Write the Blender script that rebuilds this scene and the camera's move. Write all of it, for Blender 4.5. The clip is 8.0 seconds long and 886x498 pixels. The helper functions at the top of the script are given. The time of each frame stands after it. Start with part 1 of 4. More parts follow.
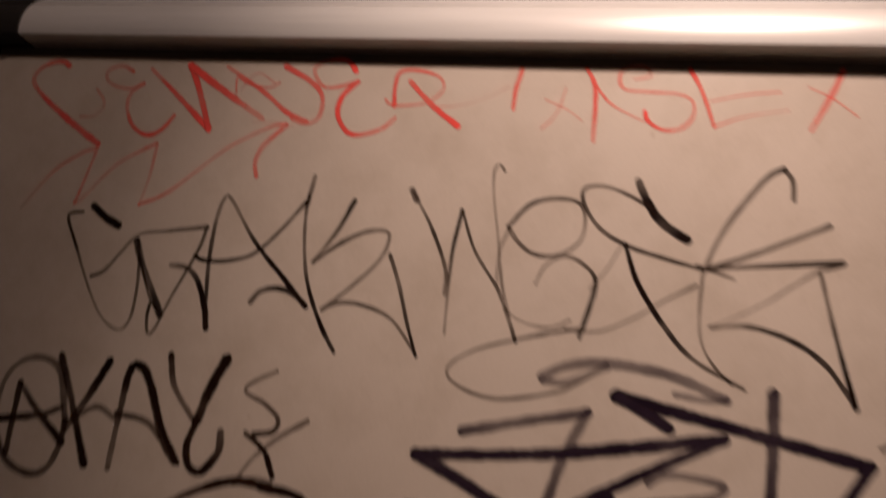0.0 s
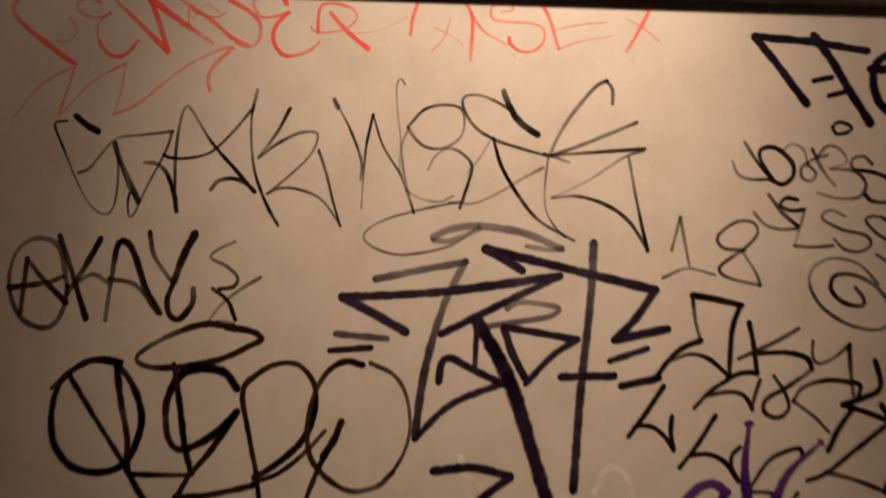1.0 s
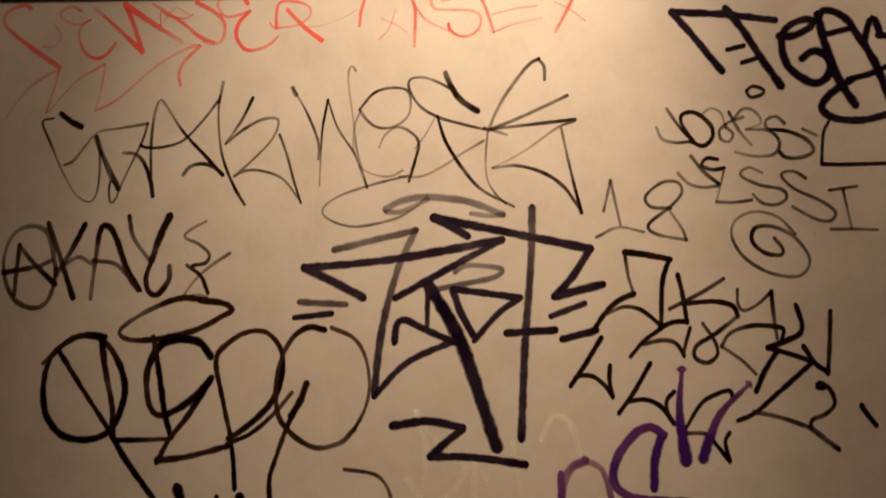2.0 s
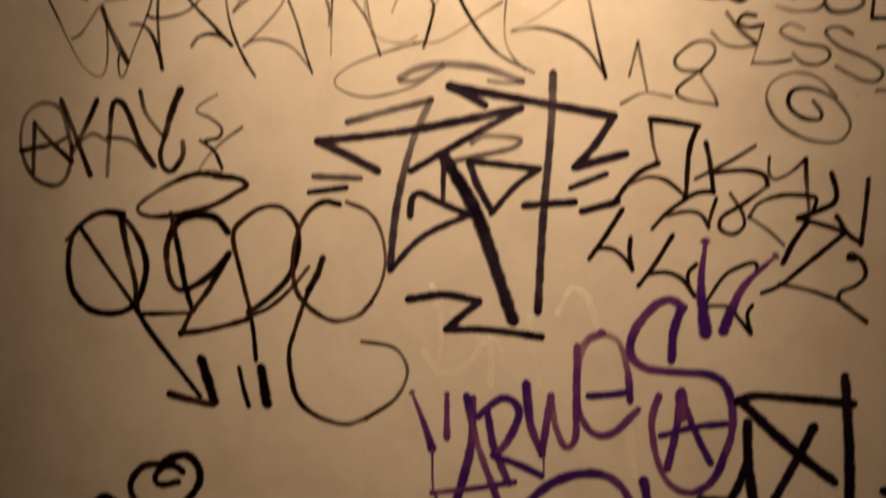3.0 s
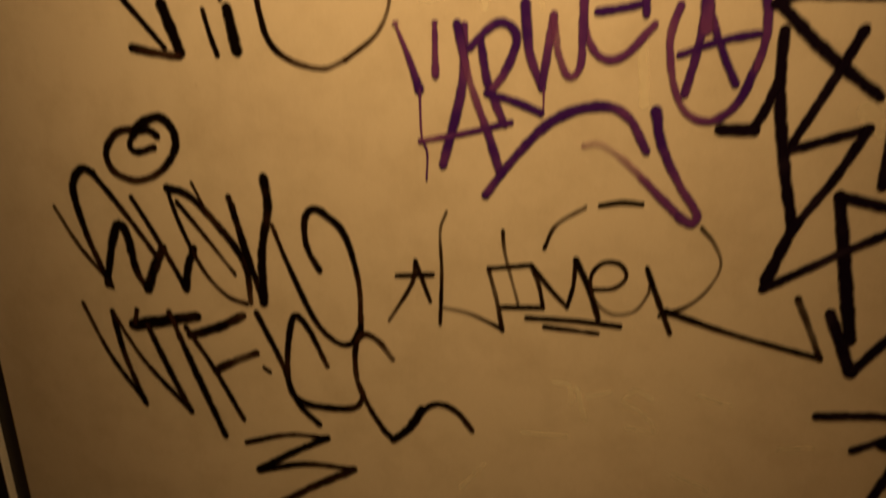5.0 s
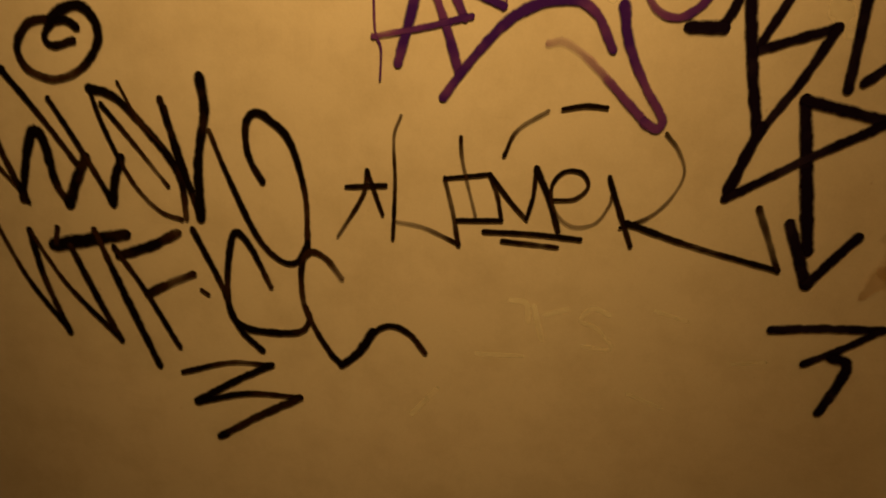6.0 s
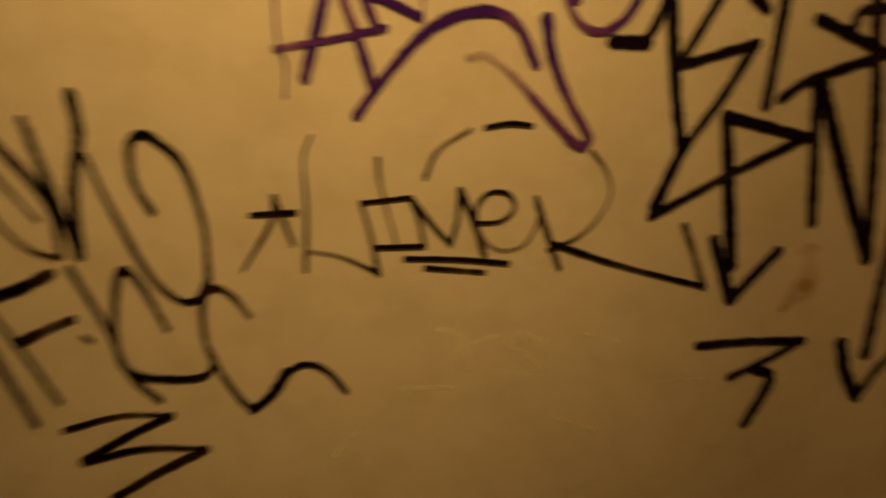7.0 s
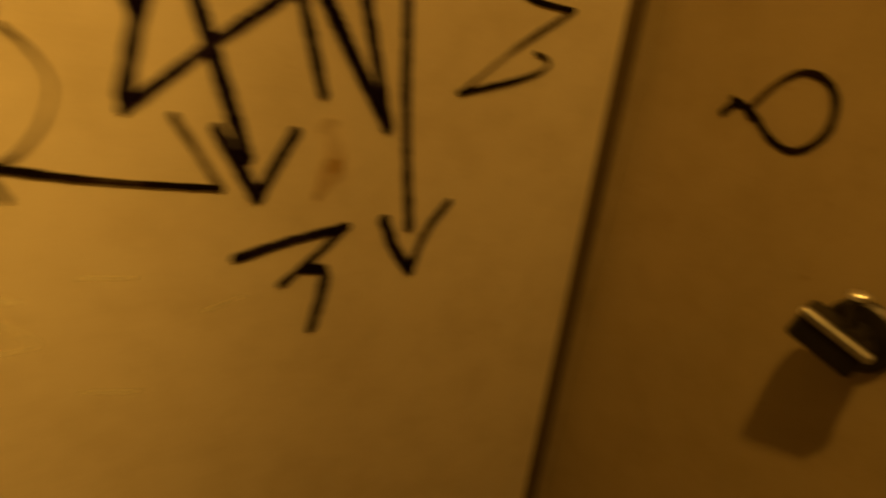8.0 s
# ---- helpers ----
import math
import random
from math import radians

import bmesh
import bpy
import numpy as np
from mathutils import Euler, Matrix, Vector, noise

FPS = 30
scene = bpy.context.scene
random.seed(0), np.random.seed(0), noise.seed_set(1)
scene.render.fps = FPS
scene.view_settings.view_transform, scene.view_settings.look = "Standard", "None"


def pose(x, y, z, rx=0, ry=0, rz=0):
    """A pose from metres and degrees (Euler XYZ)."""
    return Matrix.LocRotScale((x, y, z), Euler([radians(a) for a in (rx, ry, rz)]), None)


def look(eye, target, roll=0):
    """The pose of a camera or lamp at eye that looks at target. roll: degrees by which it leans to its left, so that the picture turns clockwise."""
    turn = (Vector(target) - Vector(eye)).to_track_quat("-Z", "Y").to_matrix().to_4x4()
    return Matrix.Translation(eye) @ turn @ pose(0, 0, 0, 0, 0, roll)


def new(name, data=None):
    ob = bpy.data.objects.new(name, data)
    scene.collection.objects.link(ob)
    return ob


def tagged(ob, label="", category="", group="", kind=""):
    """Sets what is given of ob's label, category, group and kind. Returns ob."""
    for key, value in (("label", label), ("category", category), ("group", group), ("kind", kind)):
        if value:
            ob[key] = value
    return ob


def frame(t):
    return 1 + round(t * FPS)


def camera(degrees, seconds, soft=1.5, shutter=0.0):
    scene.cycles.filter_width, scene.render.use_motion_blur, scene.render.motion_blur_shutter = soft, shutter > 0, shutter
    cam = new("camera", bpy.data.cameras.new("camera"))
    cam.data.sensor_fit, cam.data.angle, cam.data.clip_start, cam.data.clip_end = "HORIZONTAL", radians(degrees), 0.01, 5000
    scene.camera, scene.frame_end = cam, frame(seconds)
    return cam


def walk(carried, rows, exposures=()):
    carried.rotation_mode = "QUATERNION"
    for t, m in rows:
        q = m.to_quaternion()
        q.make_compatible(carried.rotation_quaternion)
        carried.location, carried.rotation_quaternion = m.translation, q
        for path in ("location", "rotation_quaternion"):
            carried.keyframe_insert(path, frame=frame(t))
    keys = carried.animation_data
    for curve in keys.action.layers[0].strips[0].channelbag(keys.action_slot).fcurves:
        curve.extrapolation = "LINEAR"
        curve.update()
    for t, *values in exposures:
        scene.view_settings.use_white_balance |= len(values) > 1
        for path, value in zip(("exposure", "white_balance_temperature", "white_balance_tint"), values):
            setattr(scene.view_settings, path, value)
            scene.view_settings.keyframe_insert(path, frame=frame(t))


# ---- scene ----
# ---- camera and walk ----
cam = camera(69.5, 8.0, soft=1.75, shutter=0.75)
PATH = [
    (0, (0.0041, -0.4998, 1.7587), (-0.3854, 1.4482, 1.9896), 5.87),
    (0.2, (0.0267, -0.5233, 1.7509), (-0.3482, 1.4367, 1.8848), 4.85),
    (0.5, (0.0457, -0.5693, 1.7338), (-0.1717, 1.4174, 1.8098), 4.68),
    (1, (0.0783, -0.6569, 1.7077), (-0.1534, 1.3295, 1.7306), 4.47),
    (1.2, (0.0907, -0.6680, 1.7138), (-0.1033, 1.3225, 1.7020), 2.17),
    (2.3, (0.1721, -0.7047, 1.6433), (-0.1480, 1.2671, 1.7414), 3.02),
    (2.5, (0.1744, -0.6943, 1.6443), (-0.1705, 1.2757, 1.6317), 2.85),
    (3, (0.1712, -0.6810, 1.6051), (-0.1884, 1.2787, 1.4311), 2.46),
    (3.5, (0.1831, -0.6688, 1.5563), (-0.2076, 1.2684, 1.2484), 2.09),
    (4, (0.1989, -0.6499, 1.4916), (-0.2439, 1.2800, 1.2094), 0.52),
    (4.5, (0.2119, -0.6424, 1.4239), (-0.2083, 1.2632, 0.9860), 1.85),
    (5, (0.2132, -0.6343, 1.3812), (-0.1961, 1.2094, 0.7231), 1.64),
    (5.2, (0.2131, -0.6331, 1.3600), (-0.1825, 1.1978, 0.6591), 1.32),
    (6.3, (0.2000, -0.6174, 1.3094), (0.0005, 1.2278, 0.5641), 4.74),
    (6.5, (0.1983, -0.6146, 1.3196), (-0.0689, 1.2388, 0.6171), 3.62),
    (7, (0.1833, -0.5692, 1.3153), (0.2445, 1.2994, 0.6049), 4.99),
    (7.2, (0.1941, -0.5538, 1.3072), (0.4882, 1.3010, 0.6194), 5.46),
    (7.3, (0.2022, -0.5540, 1.3010), (0.5808, 1.2911, 0.6285), 5.41),
    (7.5, (0.2194, -0.5260, 1.3060), (0.7895, 1.2310, 0.5392), 5.72),
    (7.6, (0.2474, -0.5276, 1.2993), (0.8818, 1.1863, 0.4870), 5.34),
    (7.7, (0.2626, -0.5208, 1.2869), (1.0083, 1.1424, 0.4636), 5.44),
    (7.8, (0.2740, -0.5120, 1.2771), (1.1430, 1.0849, 0.4435), 5.76),
    (7.9, (0.3069, -0.5101, 1.2748), (1.2638, 1.0368, 0.4433), 5.73),
    (8, (0.3258, -0.4933, 1.2744), (1.3913, 0.9686, 0.4215), 6.61),
]
EXPOSURES = [
    (0, -1.56, 4000, 36),
    (0.2, -1.26, 4050, 32),
    (0.5, -1.12, 4000, 32),
    (1, -1.05, 4050, 28),
    (2.5, -0.68, 4100, 22),
    (3, -0.46, 4300, 23),
    (3.5, -0.08, 4550, 25),
    (4, -0.12, 4700, 25),
    (4.5, -0.11, 4900, 23),
    (5, -0.06, 5600, 15),
    (6.5, 0.08, 6600, 7),
    (7, 0.01, 6300, 4),
    (7.5, 0.07, 6900, 4),
    (8, 0.56, 12000, 0),
]
walk(cam, [(t, look(eye, target, roll)) for t, eye, target, roll in PATH], EXPOSURES)

# ---- world and light ----
night = bpy.data.worlds.new("night")
scene.world = night
night.use_nodes = True
night.node_tree.nodes["Background"].inputs[0].default_value = (0.010, 0.008, 0.006, 1)
night.node_tree.nodes["Background"].inputs[1].default_value = 0.3

# one ceiling lamp out of view: its spill all round, and an added oval beam slanting down the partition
LAMP = Vector((0.28, -0.55, 2.66))
LAMP_COLOUR = (1.0, 0.58, 0.18)
# Beam shape is invented to imitate the darkening towards the view's edges.
beam = bpy.data.lights.new("falloff_beam", "SPOT")
beam.energy, beam.color, beam.shadow_soft_size = 138, LAMP_COLOUR, 0.04
beam.spot_size, beam.spot_blend = radians(56), 1.0
new("falloff_beam", beam).matrix_world = look(LAMP, (0.03, 0.0, 1.80), 27.0) @ Matrix.Diagonal((0.66, 1, 1, 1))
spill = bpy.data.lights.new("lamp_spill", "POINT")
spill.energy, spill.color, spill.shadow_soft_size = 46, LAMP_COLOUR, 0.04
new("lamp_spill", spill).location = LAMP


# ---- materials ----
def material(name):
    m = bpy.data.materials.new(name)
    m.use_nodes = True
    return m, m.node_tree.nodes, m.node_tree.links, m.node_tree.nodes["Principled BSDF"]


def noise_node(nodes, links, scale, detail=4.0, rough=0.55, stretch=None):
    coord = nodes.new("ShaderNodeTexCoord")
    tex = nodes.new("ShaderNodeTexNoise")
    tex.inputs["Scale"].default_value = scale
    tex.inputs["Detail"].default_value = detail
    tex.inputs["Roughness"].default_value = rough
    if stretch:
        mapping = nodes.new("ShaderNodeMapping")
        mapping.inputs["Scale"].default_value = stretch
        links.new(coord.outputs["Object"], mapping.inputs["Vector"])
        links.new(mapping.outputs["Vector"], tex.inputs["Vector"])
    else:
        links.new(coord.outputs["Object"], tex.inputs["Vector"])
    return tex


def ramp(nodes, links, source, stops):
    r = nodes.new("ShaderNodeValToRGB")
    r.color_ramp.elements[0].position, r.color_ramp.elements[0].color = stops[0][0], (*stops[0][1], 1)
    r.color_ramp.elements[1].position, r.color_ramp.elements[1].color = stops[-1][0], (*stops[-1][1], 1)
    for at, colour in stops[1:-1]:
        r.color_ramp.elements.new(at).color = (*colour, 1)
    links.new(source, r.inputs["Fac"])
    return r


def bump(nodes, links, source, strength, distance, shader):
    b = nodes.new("ShaderNodeBump")
    b.inputs["Strength"].default_value = strength
    b.inputs["Distance"].default_value = distance
    links.new(source, b.inputs["Height"])
    links.new(b.outputs["Normal"], shader.inputs["Normal"])


def surface(name, low, high, scale, rough, metal=0.0, grain=300, relief=0.15, depth=0.0004, stretch=None):
    """A surface whose colour wanders between two tones, with fine relief and uneven gloss."""
    m, nodes, links, shader = material(name)
    wide = noise_node(nodes, links, scale, 5, 0.6, stretch)
    fine = noise_node(nodes, links, grain, 3, 0.5, stretch)
    tone = ramp(nodes, links, wide.outputs["Fac"], [(0.32, low), (0.68, high)])
    speck = ramp(nodes, links, fine.outputs["Fac"], [(0.3, (0.93, 0.93, 0.93)), (0.6, (1, 1, 1))])
    mix = nodes.new("ShaderNodeMix")
    mix.data_type, mix.blend_type = "RGBA", "MULTIPLY"
    mix.inputs["Factor"].default_value = 1
    links.new(tone.outputs["Color"], mix.inputs["A"])
    links.new(speck.outputs["Color"], mix.inputs["B"])
    links.new(mix.outputs["Result"], shader.inputs["Base Color"])
    gloss = nodes.new("ShaderNodeMapRange")
    gloss.inputs["To Min"].default_value, gloss.inputs["To Max"].default_value = rough - 0.07, rough + 0.07
    links.new(wide.outputs["Fac"], gloss.inputs["Value"])
    links.new(gloss.outputs["Result"], shader.inputs["Roughness"])
    shader.inputs["Metallic"].default_value = metal
    bump(nodes, links, fine.outputs["Fac"], relief, depth, shader)
    return m


def panel_paint(name, low, high):
    """Cream laminate with rubbed-out ink clouds, small specks and thin scratches."""
    m, nodes, links, shader = material(name)
    wide = noise_node(nodes, links, 2.6, 6, 0.6)
    cloud = noise_node(nodes, links, 13, 6, 0.7)
    fine = noise_node(nodes, links, 420, 3, 0.5)
    speck = noise_node(nodes, links, 55, 2, 0.5)
    scratch = noise_node(nodes, links, 9, 2, 0.5, (1, 1, 22))
    tone = ramp(nodes, links, wide.outputs["Fac"], [(0.3, low), (0.7, high)])
    layers = [
        (ramp(nodes, links, cloud.outputs["Fac"], [(0.30, (0.87, 0.855, 0.82)), (0.55, (1, 1, 1))]), 0.95),
        (ramp(nodes, links, speck.outputs["Fac"], [(0.22, (0.70, 0.62, 0.52)), (0.27, (1, 1, 1))]), 0.5),
        (ramp(nodes, links, scratch.outputs["Fac"], [(0.24, (0.90, 0.88, 0.85)), (0.29, (1, 1, 1))]), 0.35),
        (ramp(nodes, links, fine.outputs["Fac"], [(0.3, (0.96, 0.96, 0.96)), (0.6, (1, 1, 1))]), 1.0),
    ]
    last = tone.outputs["Color"]
    for layer, amount in layers:
        mix = nodes.new("ShaderNodeMix")
        mix.data_type, mix.blend_type = "RGBA", "MULTIPLY"
        mix.inputs["Factor"].default_value = amount
        links.new(last, mix.inputs["A"])
        links.new(layer.outputs["Color"], mix.inputs["B"])
        last = mix.outputs["Result"]
    links.new(last, shader.inputs["Base Color"])
    gloss = nodes.new("ShaderNodeMapRange")
    gloss.inputs["To Min"].default_value, gloss.inputs["To Max"].default_value = 0.36, 0.52
    links.new(cloud.outputs["Fac"], gloss.inputs["Value"])
    links.new(gloss.outputs["Result"], shader.inputs["Roughness"])
    bump(nodes, links, fine.outputs["Fac"], 0.10, 0.0003, shader)
    return m


def ink(name, colour, cover, gloss=0.35, streak=1.0, faded=None):
    """Marker ink: how much it covers follows the pen's own load, streaks and dry edges."""
    m, nodes, links, shader = material(name)
    shader.inputs["Base Color"].default_value = (*colour, 1)
    shader.inputs["Roughness"].default_value = gloss + 0.2
    shader.inputs["Specular IOR Level"].default_value = 0.04
    load = nodes.new("ShaderNodeAttribute")
    load.attribute_name = "ink"
    edge = nodes.new("ShaderNodeAttribute")
    edge.attribute_name = "edge"
    grain = noise_node(nodes, links, 130, 3, 0.6)
    patch = noise_node(nodes, links, 28, 2, 0.5)
    dry = nodes.new("ShaderNodeMapRange")
    dry.inputs["From Min"].default_value, dry.inputs["From Max"].default_value = 0.25, 0.75
    dry.inputs["To Min"].default_value, dry.inputs["To Max"].default_value = 1.0 - 0.45 * streak, 1.0 + 0.35 * streak
    links.new(patch.outputs["Fac"], dry.inputs["Value"])
    body = nodes.new("ShaderNodeMath")
    body.operation = "MULTIPLY"
    links.new(load.outputs["Fac"], body.inputs[0])
    links.new(dry.outputs["Result"], body.inputs[1])
    full = nodes.new("ShaderNodeMath")
    full.operation, full.use_clamp = "MULTIPLY", True
    full.inputs[1].default_value = cover
    links.new(body.outputs[0], full.inputs[0])
    # ragged rim: the edge value runs from 0 at the rim to 1 inside
    rim = nodes.new("ShaderNodeMath")
    rim.operation = "MULTIPLY_ADD"
    rim.inputs[1].default_value = 0.7
    links.new(grain.outputs["Fac"], rim.inputs[0])
    links.new(edge.outputs["Fac"], rim.inputs[2])
    soft = nodes.new("ShaderNodeMapRange")
    soft.inputs["From Min"].default_value, soft.inputs["From Max"].default_value = 0.28, 0.75
    links.new(rim.outputs[0], soft.inputs["Value"])
    amount = nodes.new("ShaderNodeMath")
    amount.operation, amount.use_clamp = "MULTIPLY", True
    links.new(full.outputs[0], amount.inputs[0])
    links.new(soft.outputs["Result"], amount.inputs[1])
    links.new(amount.outputs[0], shader.inputs["Alpha"])
    # where the pen ran dry the ink shows its lighter, warmer tone
    tone = ramp(nodes, links, body.outputs[0], [(0.35, faded or colour), (0.95, colour)])
    links.new(tone.outputs["Color"], shader.inputs["Base Color"])
    return m


CREAM = panel_paint("cream_laminate", (0.66, 0.575, 0.455), (0.72, 0.635, 0.51))
# Door cream darkened evenly to stand in for the weaker light reaching it.
DOOR_CREAM_SHADED = panel_paint("cream_door_laminate_shaded", (0.31, 0.24, 0.155), (0.37, 0.285, 0.19))
# Unseen walls and ceiling, darkened so they throw back little light.
PLASTER = surface("plaster_low_bounce", (0.07, 0.052, 0.036), (0.095, 0.072, 0.05), 3, 0.7, grain=160, relief=0.3, depth=0.001)
CEILING = surface("ceiling_low_bounce", (0.20, 0.17, 0.14), (0.25, 0.215, 0.175), 2, 0.8, grain=120, relief=0.3, depth=0.001)
ALUMINIUM = surface("brushed_aluminium", (0.84, 0.82, 0.77), (0.90, 0.88, 0.83), 6, 0.30, 0.15, 240, 0.2, 0.0002, (0.03, 1, 1))
CHROME = surface("chrome", (0.86, 0.84, 0.80), (0.92, 0.90, 0.86), 20, 0.34, 1.0, 500, 0.04, 0.0001)
# Dark brown that paints the shade inside the corner gap.
GAP_SHADE = surface("corner_gap_shade", (0.085, 0.056, 0.030), (0.115, 0.078, 0.042), 8, 0.5, 0.0, 300, 0.2)
# Handle metal coloured near black in place of its dark room reflections.
CHROME_DARK_REFLECT = surface("chrome_dark_reflections", (0.020, 0.015, 0.010), (0.034, 0.026, 0.018), 20, 0.42, 0.5, 500, 0.05, 0.0001)
RUBBER = surface("black_rubber", (0.018, 0.015, 0.012), (0.032, 0.027, 0.022), 12, 0.65, 0.0, 300, 0.3)
GASKET = surface("grey_gasket", (0.15, 0.135, 0.105), (0.20, 0.18, 0.145), 12, 0.6, 0.0, 300, 0.3)
# Dark paint of jamb and side wall; on the left gap, its shade.
DARK_PAINT_AND_SHADE = surface("dark_brown_paint_and_shade", (0.009, 0.006, 0.005), (0.016, 0.010, 0.008), 5, 0.5, 0.0, 260, 0.2)
TILE = surface("brown_floor_tile", (0.13, 0.095, 0.065), (0.20, 0.15, 0.10), 9, 0.35, 0.0, 240, 0.2)
GROUT = surface("floor_grout", (0.09, 0.08, 0.065), (0.13, 0.115, 0.095), 14, 0.85, 0.0, 300, 0.5)
WHITE_PLASTIC = surface("white_plastic", (0.72, 0.70, 0.66), (0.78, 0.76, 0.72), 10, 0.4)

globe_mat, g_nodes, g_links, g_shader = material("lit_bulb_glass")
g_shader.inputs["Base Color"].default_value = (0.9, 0.85, 0.75, 1)
g_shader.inputs["Emission Color"].default_value = (1.0, 0.72, 0.42, 1)
g_shader.inputs["Emission Strength"].default_value = 30

INKS = {
    "red": ink("red_marker_ink", (0.88, 0.10, 0.030), 0.82, faded=(0.95, 0.20, 0.075)),
    "thin": ink("thin_black_marker_ink", (0.012, 0.006, 0.004), 0.86, streak=1.0, faded=(0.070, 0.040, 0.018)),
    "medium": ink("brown_black_marker_ink", (0.006, 0.0028, 0.002), 1.25, streak=0.7, faded=(0.055, 0.024, 0.008)),
    "black": ink("black_marker_ink", (0.004, 0.0018, 0.0016), 1.42, streak=0.6, faded=(0.065, 0.027, 0.008)),
    "thick": ink("broad_black_marker_ink", (0.007, 0.003, 0.011), 1.38, streak=0.5, faded=(0.055, 0.036, 0.055)),
    "purple": ink("purple_marker_ink", (0.045, 0.010, 0.145), 1.45, streak=0.7, faded=(0.22, 0.065, 0.20)),
    "pale": ink("pale_yellow_marker_ink", (0.96, 0.90, 0.72), 1.5, 0.5),
    "stain": ink("brown_stain", (0.50, 0.26, 0.06), 0.42, 0.5),
}


# ---- helpers of this scene ----
def part(name, bm, mat, parent=None, label="", smooth=False):
    """Links a bmesh as one mesh object, under a thing or a part if given."""
    me = bpy.data.meshes.new(name)
    bm.normal_update()
    bm.to_mesh(me)
    bm.free()
    me.materials.append(mat)
    if smooth:
        for f in me.polygons:
            f.use_smooth = True
    ob = new(name, me)
    if parent:
        ob.parent = parent
    if label:
        tagged(ob, label)
    return ob


def block(x0, x1, y0, y1, z0, z1, bevel=0.0, segments=2):
    bm = bmesh.new()
    bmesh.ops.create_cube(bm, size=1)
    for v in bm.verts:
        v.co = ((x0 + x1) / 2 + v.co.x * (x1 - x0), (y0 + y1) / 2 + v.co.y * (y1 - y0), (z0 + z1) / 2 + v.co.z * (z1 - z0))
    if bevel:
        bmesh.ops.bevel(bm, geom=bm.edges[:], offset=bevel, segments=segments, affect="EDGES", profile=0.5)
    return bm


def extrude_profile(outline, x0, x1):
    """A closed (y, z) outline drawn out along x."""
    bm = bmesh.new()
    a = [bm.verts.new((x0, y, z)) for y, z in outline]
    b = [bm.verts.new((x1, y, z)) for y, z in outline]
    n = len(outline)
    for i in range(n):
        bm.faces.new((a[i], a[(i + 1) % n], b[(i + 1) % n], b[i]))
    bm.faces.new(a[::-1])
    bm.faces.new(b)
    bmesh.ops.recalc_face_normals(bm, faces=bm.faces[:])
    return bm


def turned(rings, origin, axis="z", steps=24):
    """A solid of revolution from (radius, height) rings."""
    bm = bmesh.new()
    loops = []
    for r, h in rings:
        loop = []
        for k in range(steps):
            a = 2 * math.pi * k / steps
            c, s = r * math.cos(a), r * math.sin(a)
            p = {"z": (c, s, h), "x": (h, c, s), "y": (c, h, s)}[axis]
            loop.append(bm.verts.new(Vector(p) + Vector(origin)))
        loops.append(loop)
    for lo, hi in zip(loops, loops[1:]):
        for k in range(steps):
            bm.faces.new((lo[k], lo[(k + 1) % steps], hi[(k + 1) % steps], hi[k]))
    bm.faces.new(loops[0][::-1])
    bm.faces.new(loops[-1])
    bmesh.ops.recalc_face_normals(bm, faces=bm.faces[:])
    return bm


def empty(name, x, y, z, label, category, group="", kind=""):
    ob = new(name)
    ob.empty_display_size = 0.05
    ob.location = (x, y, z)
    return tagged(ob, label, category, group, kind)


def adopt(parent, *parts):
    """Puts world-placed parts under a thing that stands off the origin."""
    for p in parts:
        p.parent = parent
        p.matrix_parent_inverse = Matrix.Translation(parent.location).inverted()


# ---- the large structure ----
X_LEFT, X_RIGHT, Z_FOOT, Z_TOP = -0.558, 0.8915, 0.14, 1.973
DOOR_X = 0.9295

wall_panel = part("wall_north", block(X_LEFT, X_RIGHT, 0, 0.028, Z_FOOT, Z_TOP, 0.0012), CREAM)
tagged(wall_panel, "cream laminate cubicle partition covered in marker graffiti", "partition wall", kind="structure")

# dark gasket between the panel and the head rail, set back a little
gasket = part("trim_gasket", block(X_LEFT, 0.955, 0.006, 0.030, Z_TOP + 0.0005, 1.986), GASKET)
tagged(gasket, "dark grey gasket under the metal head rail", "trim", kind="structure")

# head rail: rounded aluminium section with a groove along it
rail_outline = [(0.030, 1.984), (0.004, 1.984)]
for k in range(25):
    a = radians(-7 + 70 * k / 24)
    rail_outline.append((0.047 - 0.062 * math.cos(a), 1.9945 + 0.052 * math.sin(a)))
    if k == 13:
        y, z = rail_outline[-1]
        rail_outline += [(y + 0.0022, z + 0.0003), (y + 0.0022, z + 0.0014)]
rail_outline.append((0.030, rail_outline[-1][1]))
head_rail = part("trim_head_rail", extrude_profile(rail_outline, -0.520, 0.955), ALUMINIUM)
tagged(head_rail, "brushed aluminium head rail along the partition top", "trim", kind="structure")

# black end cap of the rail
cap_outline = [(y - 0.0015 if y < 0.02 else y, z) for y, z in rail_outline if z > 1.9845]
cap_outline = [(0.032, 1.983), (0.000, 1.983)] + cap_outline[:-1] + [(0.032, cap_outline[-1][1] + 0.0015)]
rail_cap = part("trim_rail_cap", extrude_profile(cap_outline, -0.562, -0.5205), RUBBER)
tagged(rail_cap, "black plastic end cap on the head rail", "trim", kind="structure")

# corner: recessed strip with the gap's shade in its colour, then the door leaf at right angles
corner_gap = part("trim_corner_gap", block(X_RIGHT + 0.0005, 0.9685, 0.005, 0.032, Z_FOOT, Z_TOP, 0.0015), GAP_SHADE)
tagged(corner_gap, "recessed strip coloured as the shade of the corner gap", "trim", kind="structure")
lip = part("trim_corner_lip", block(DOOR_X - 0.006, DOOR_X - 0.001, -0.010, 0.0048, Z_FOOT, Z_TOP, 0.0012), DOOR_CREAM_SHADED)
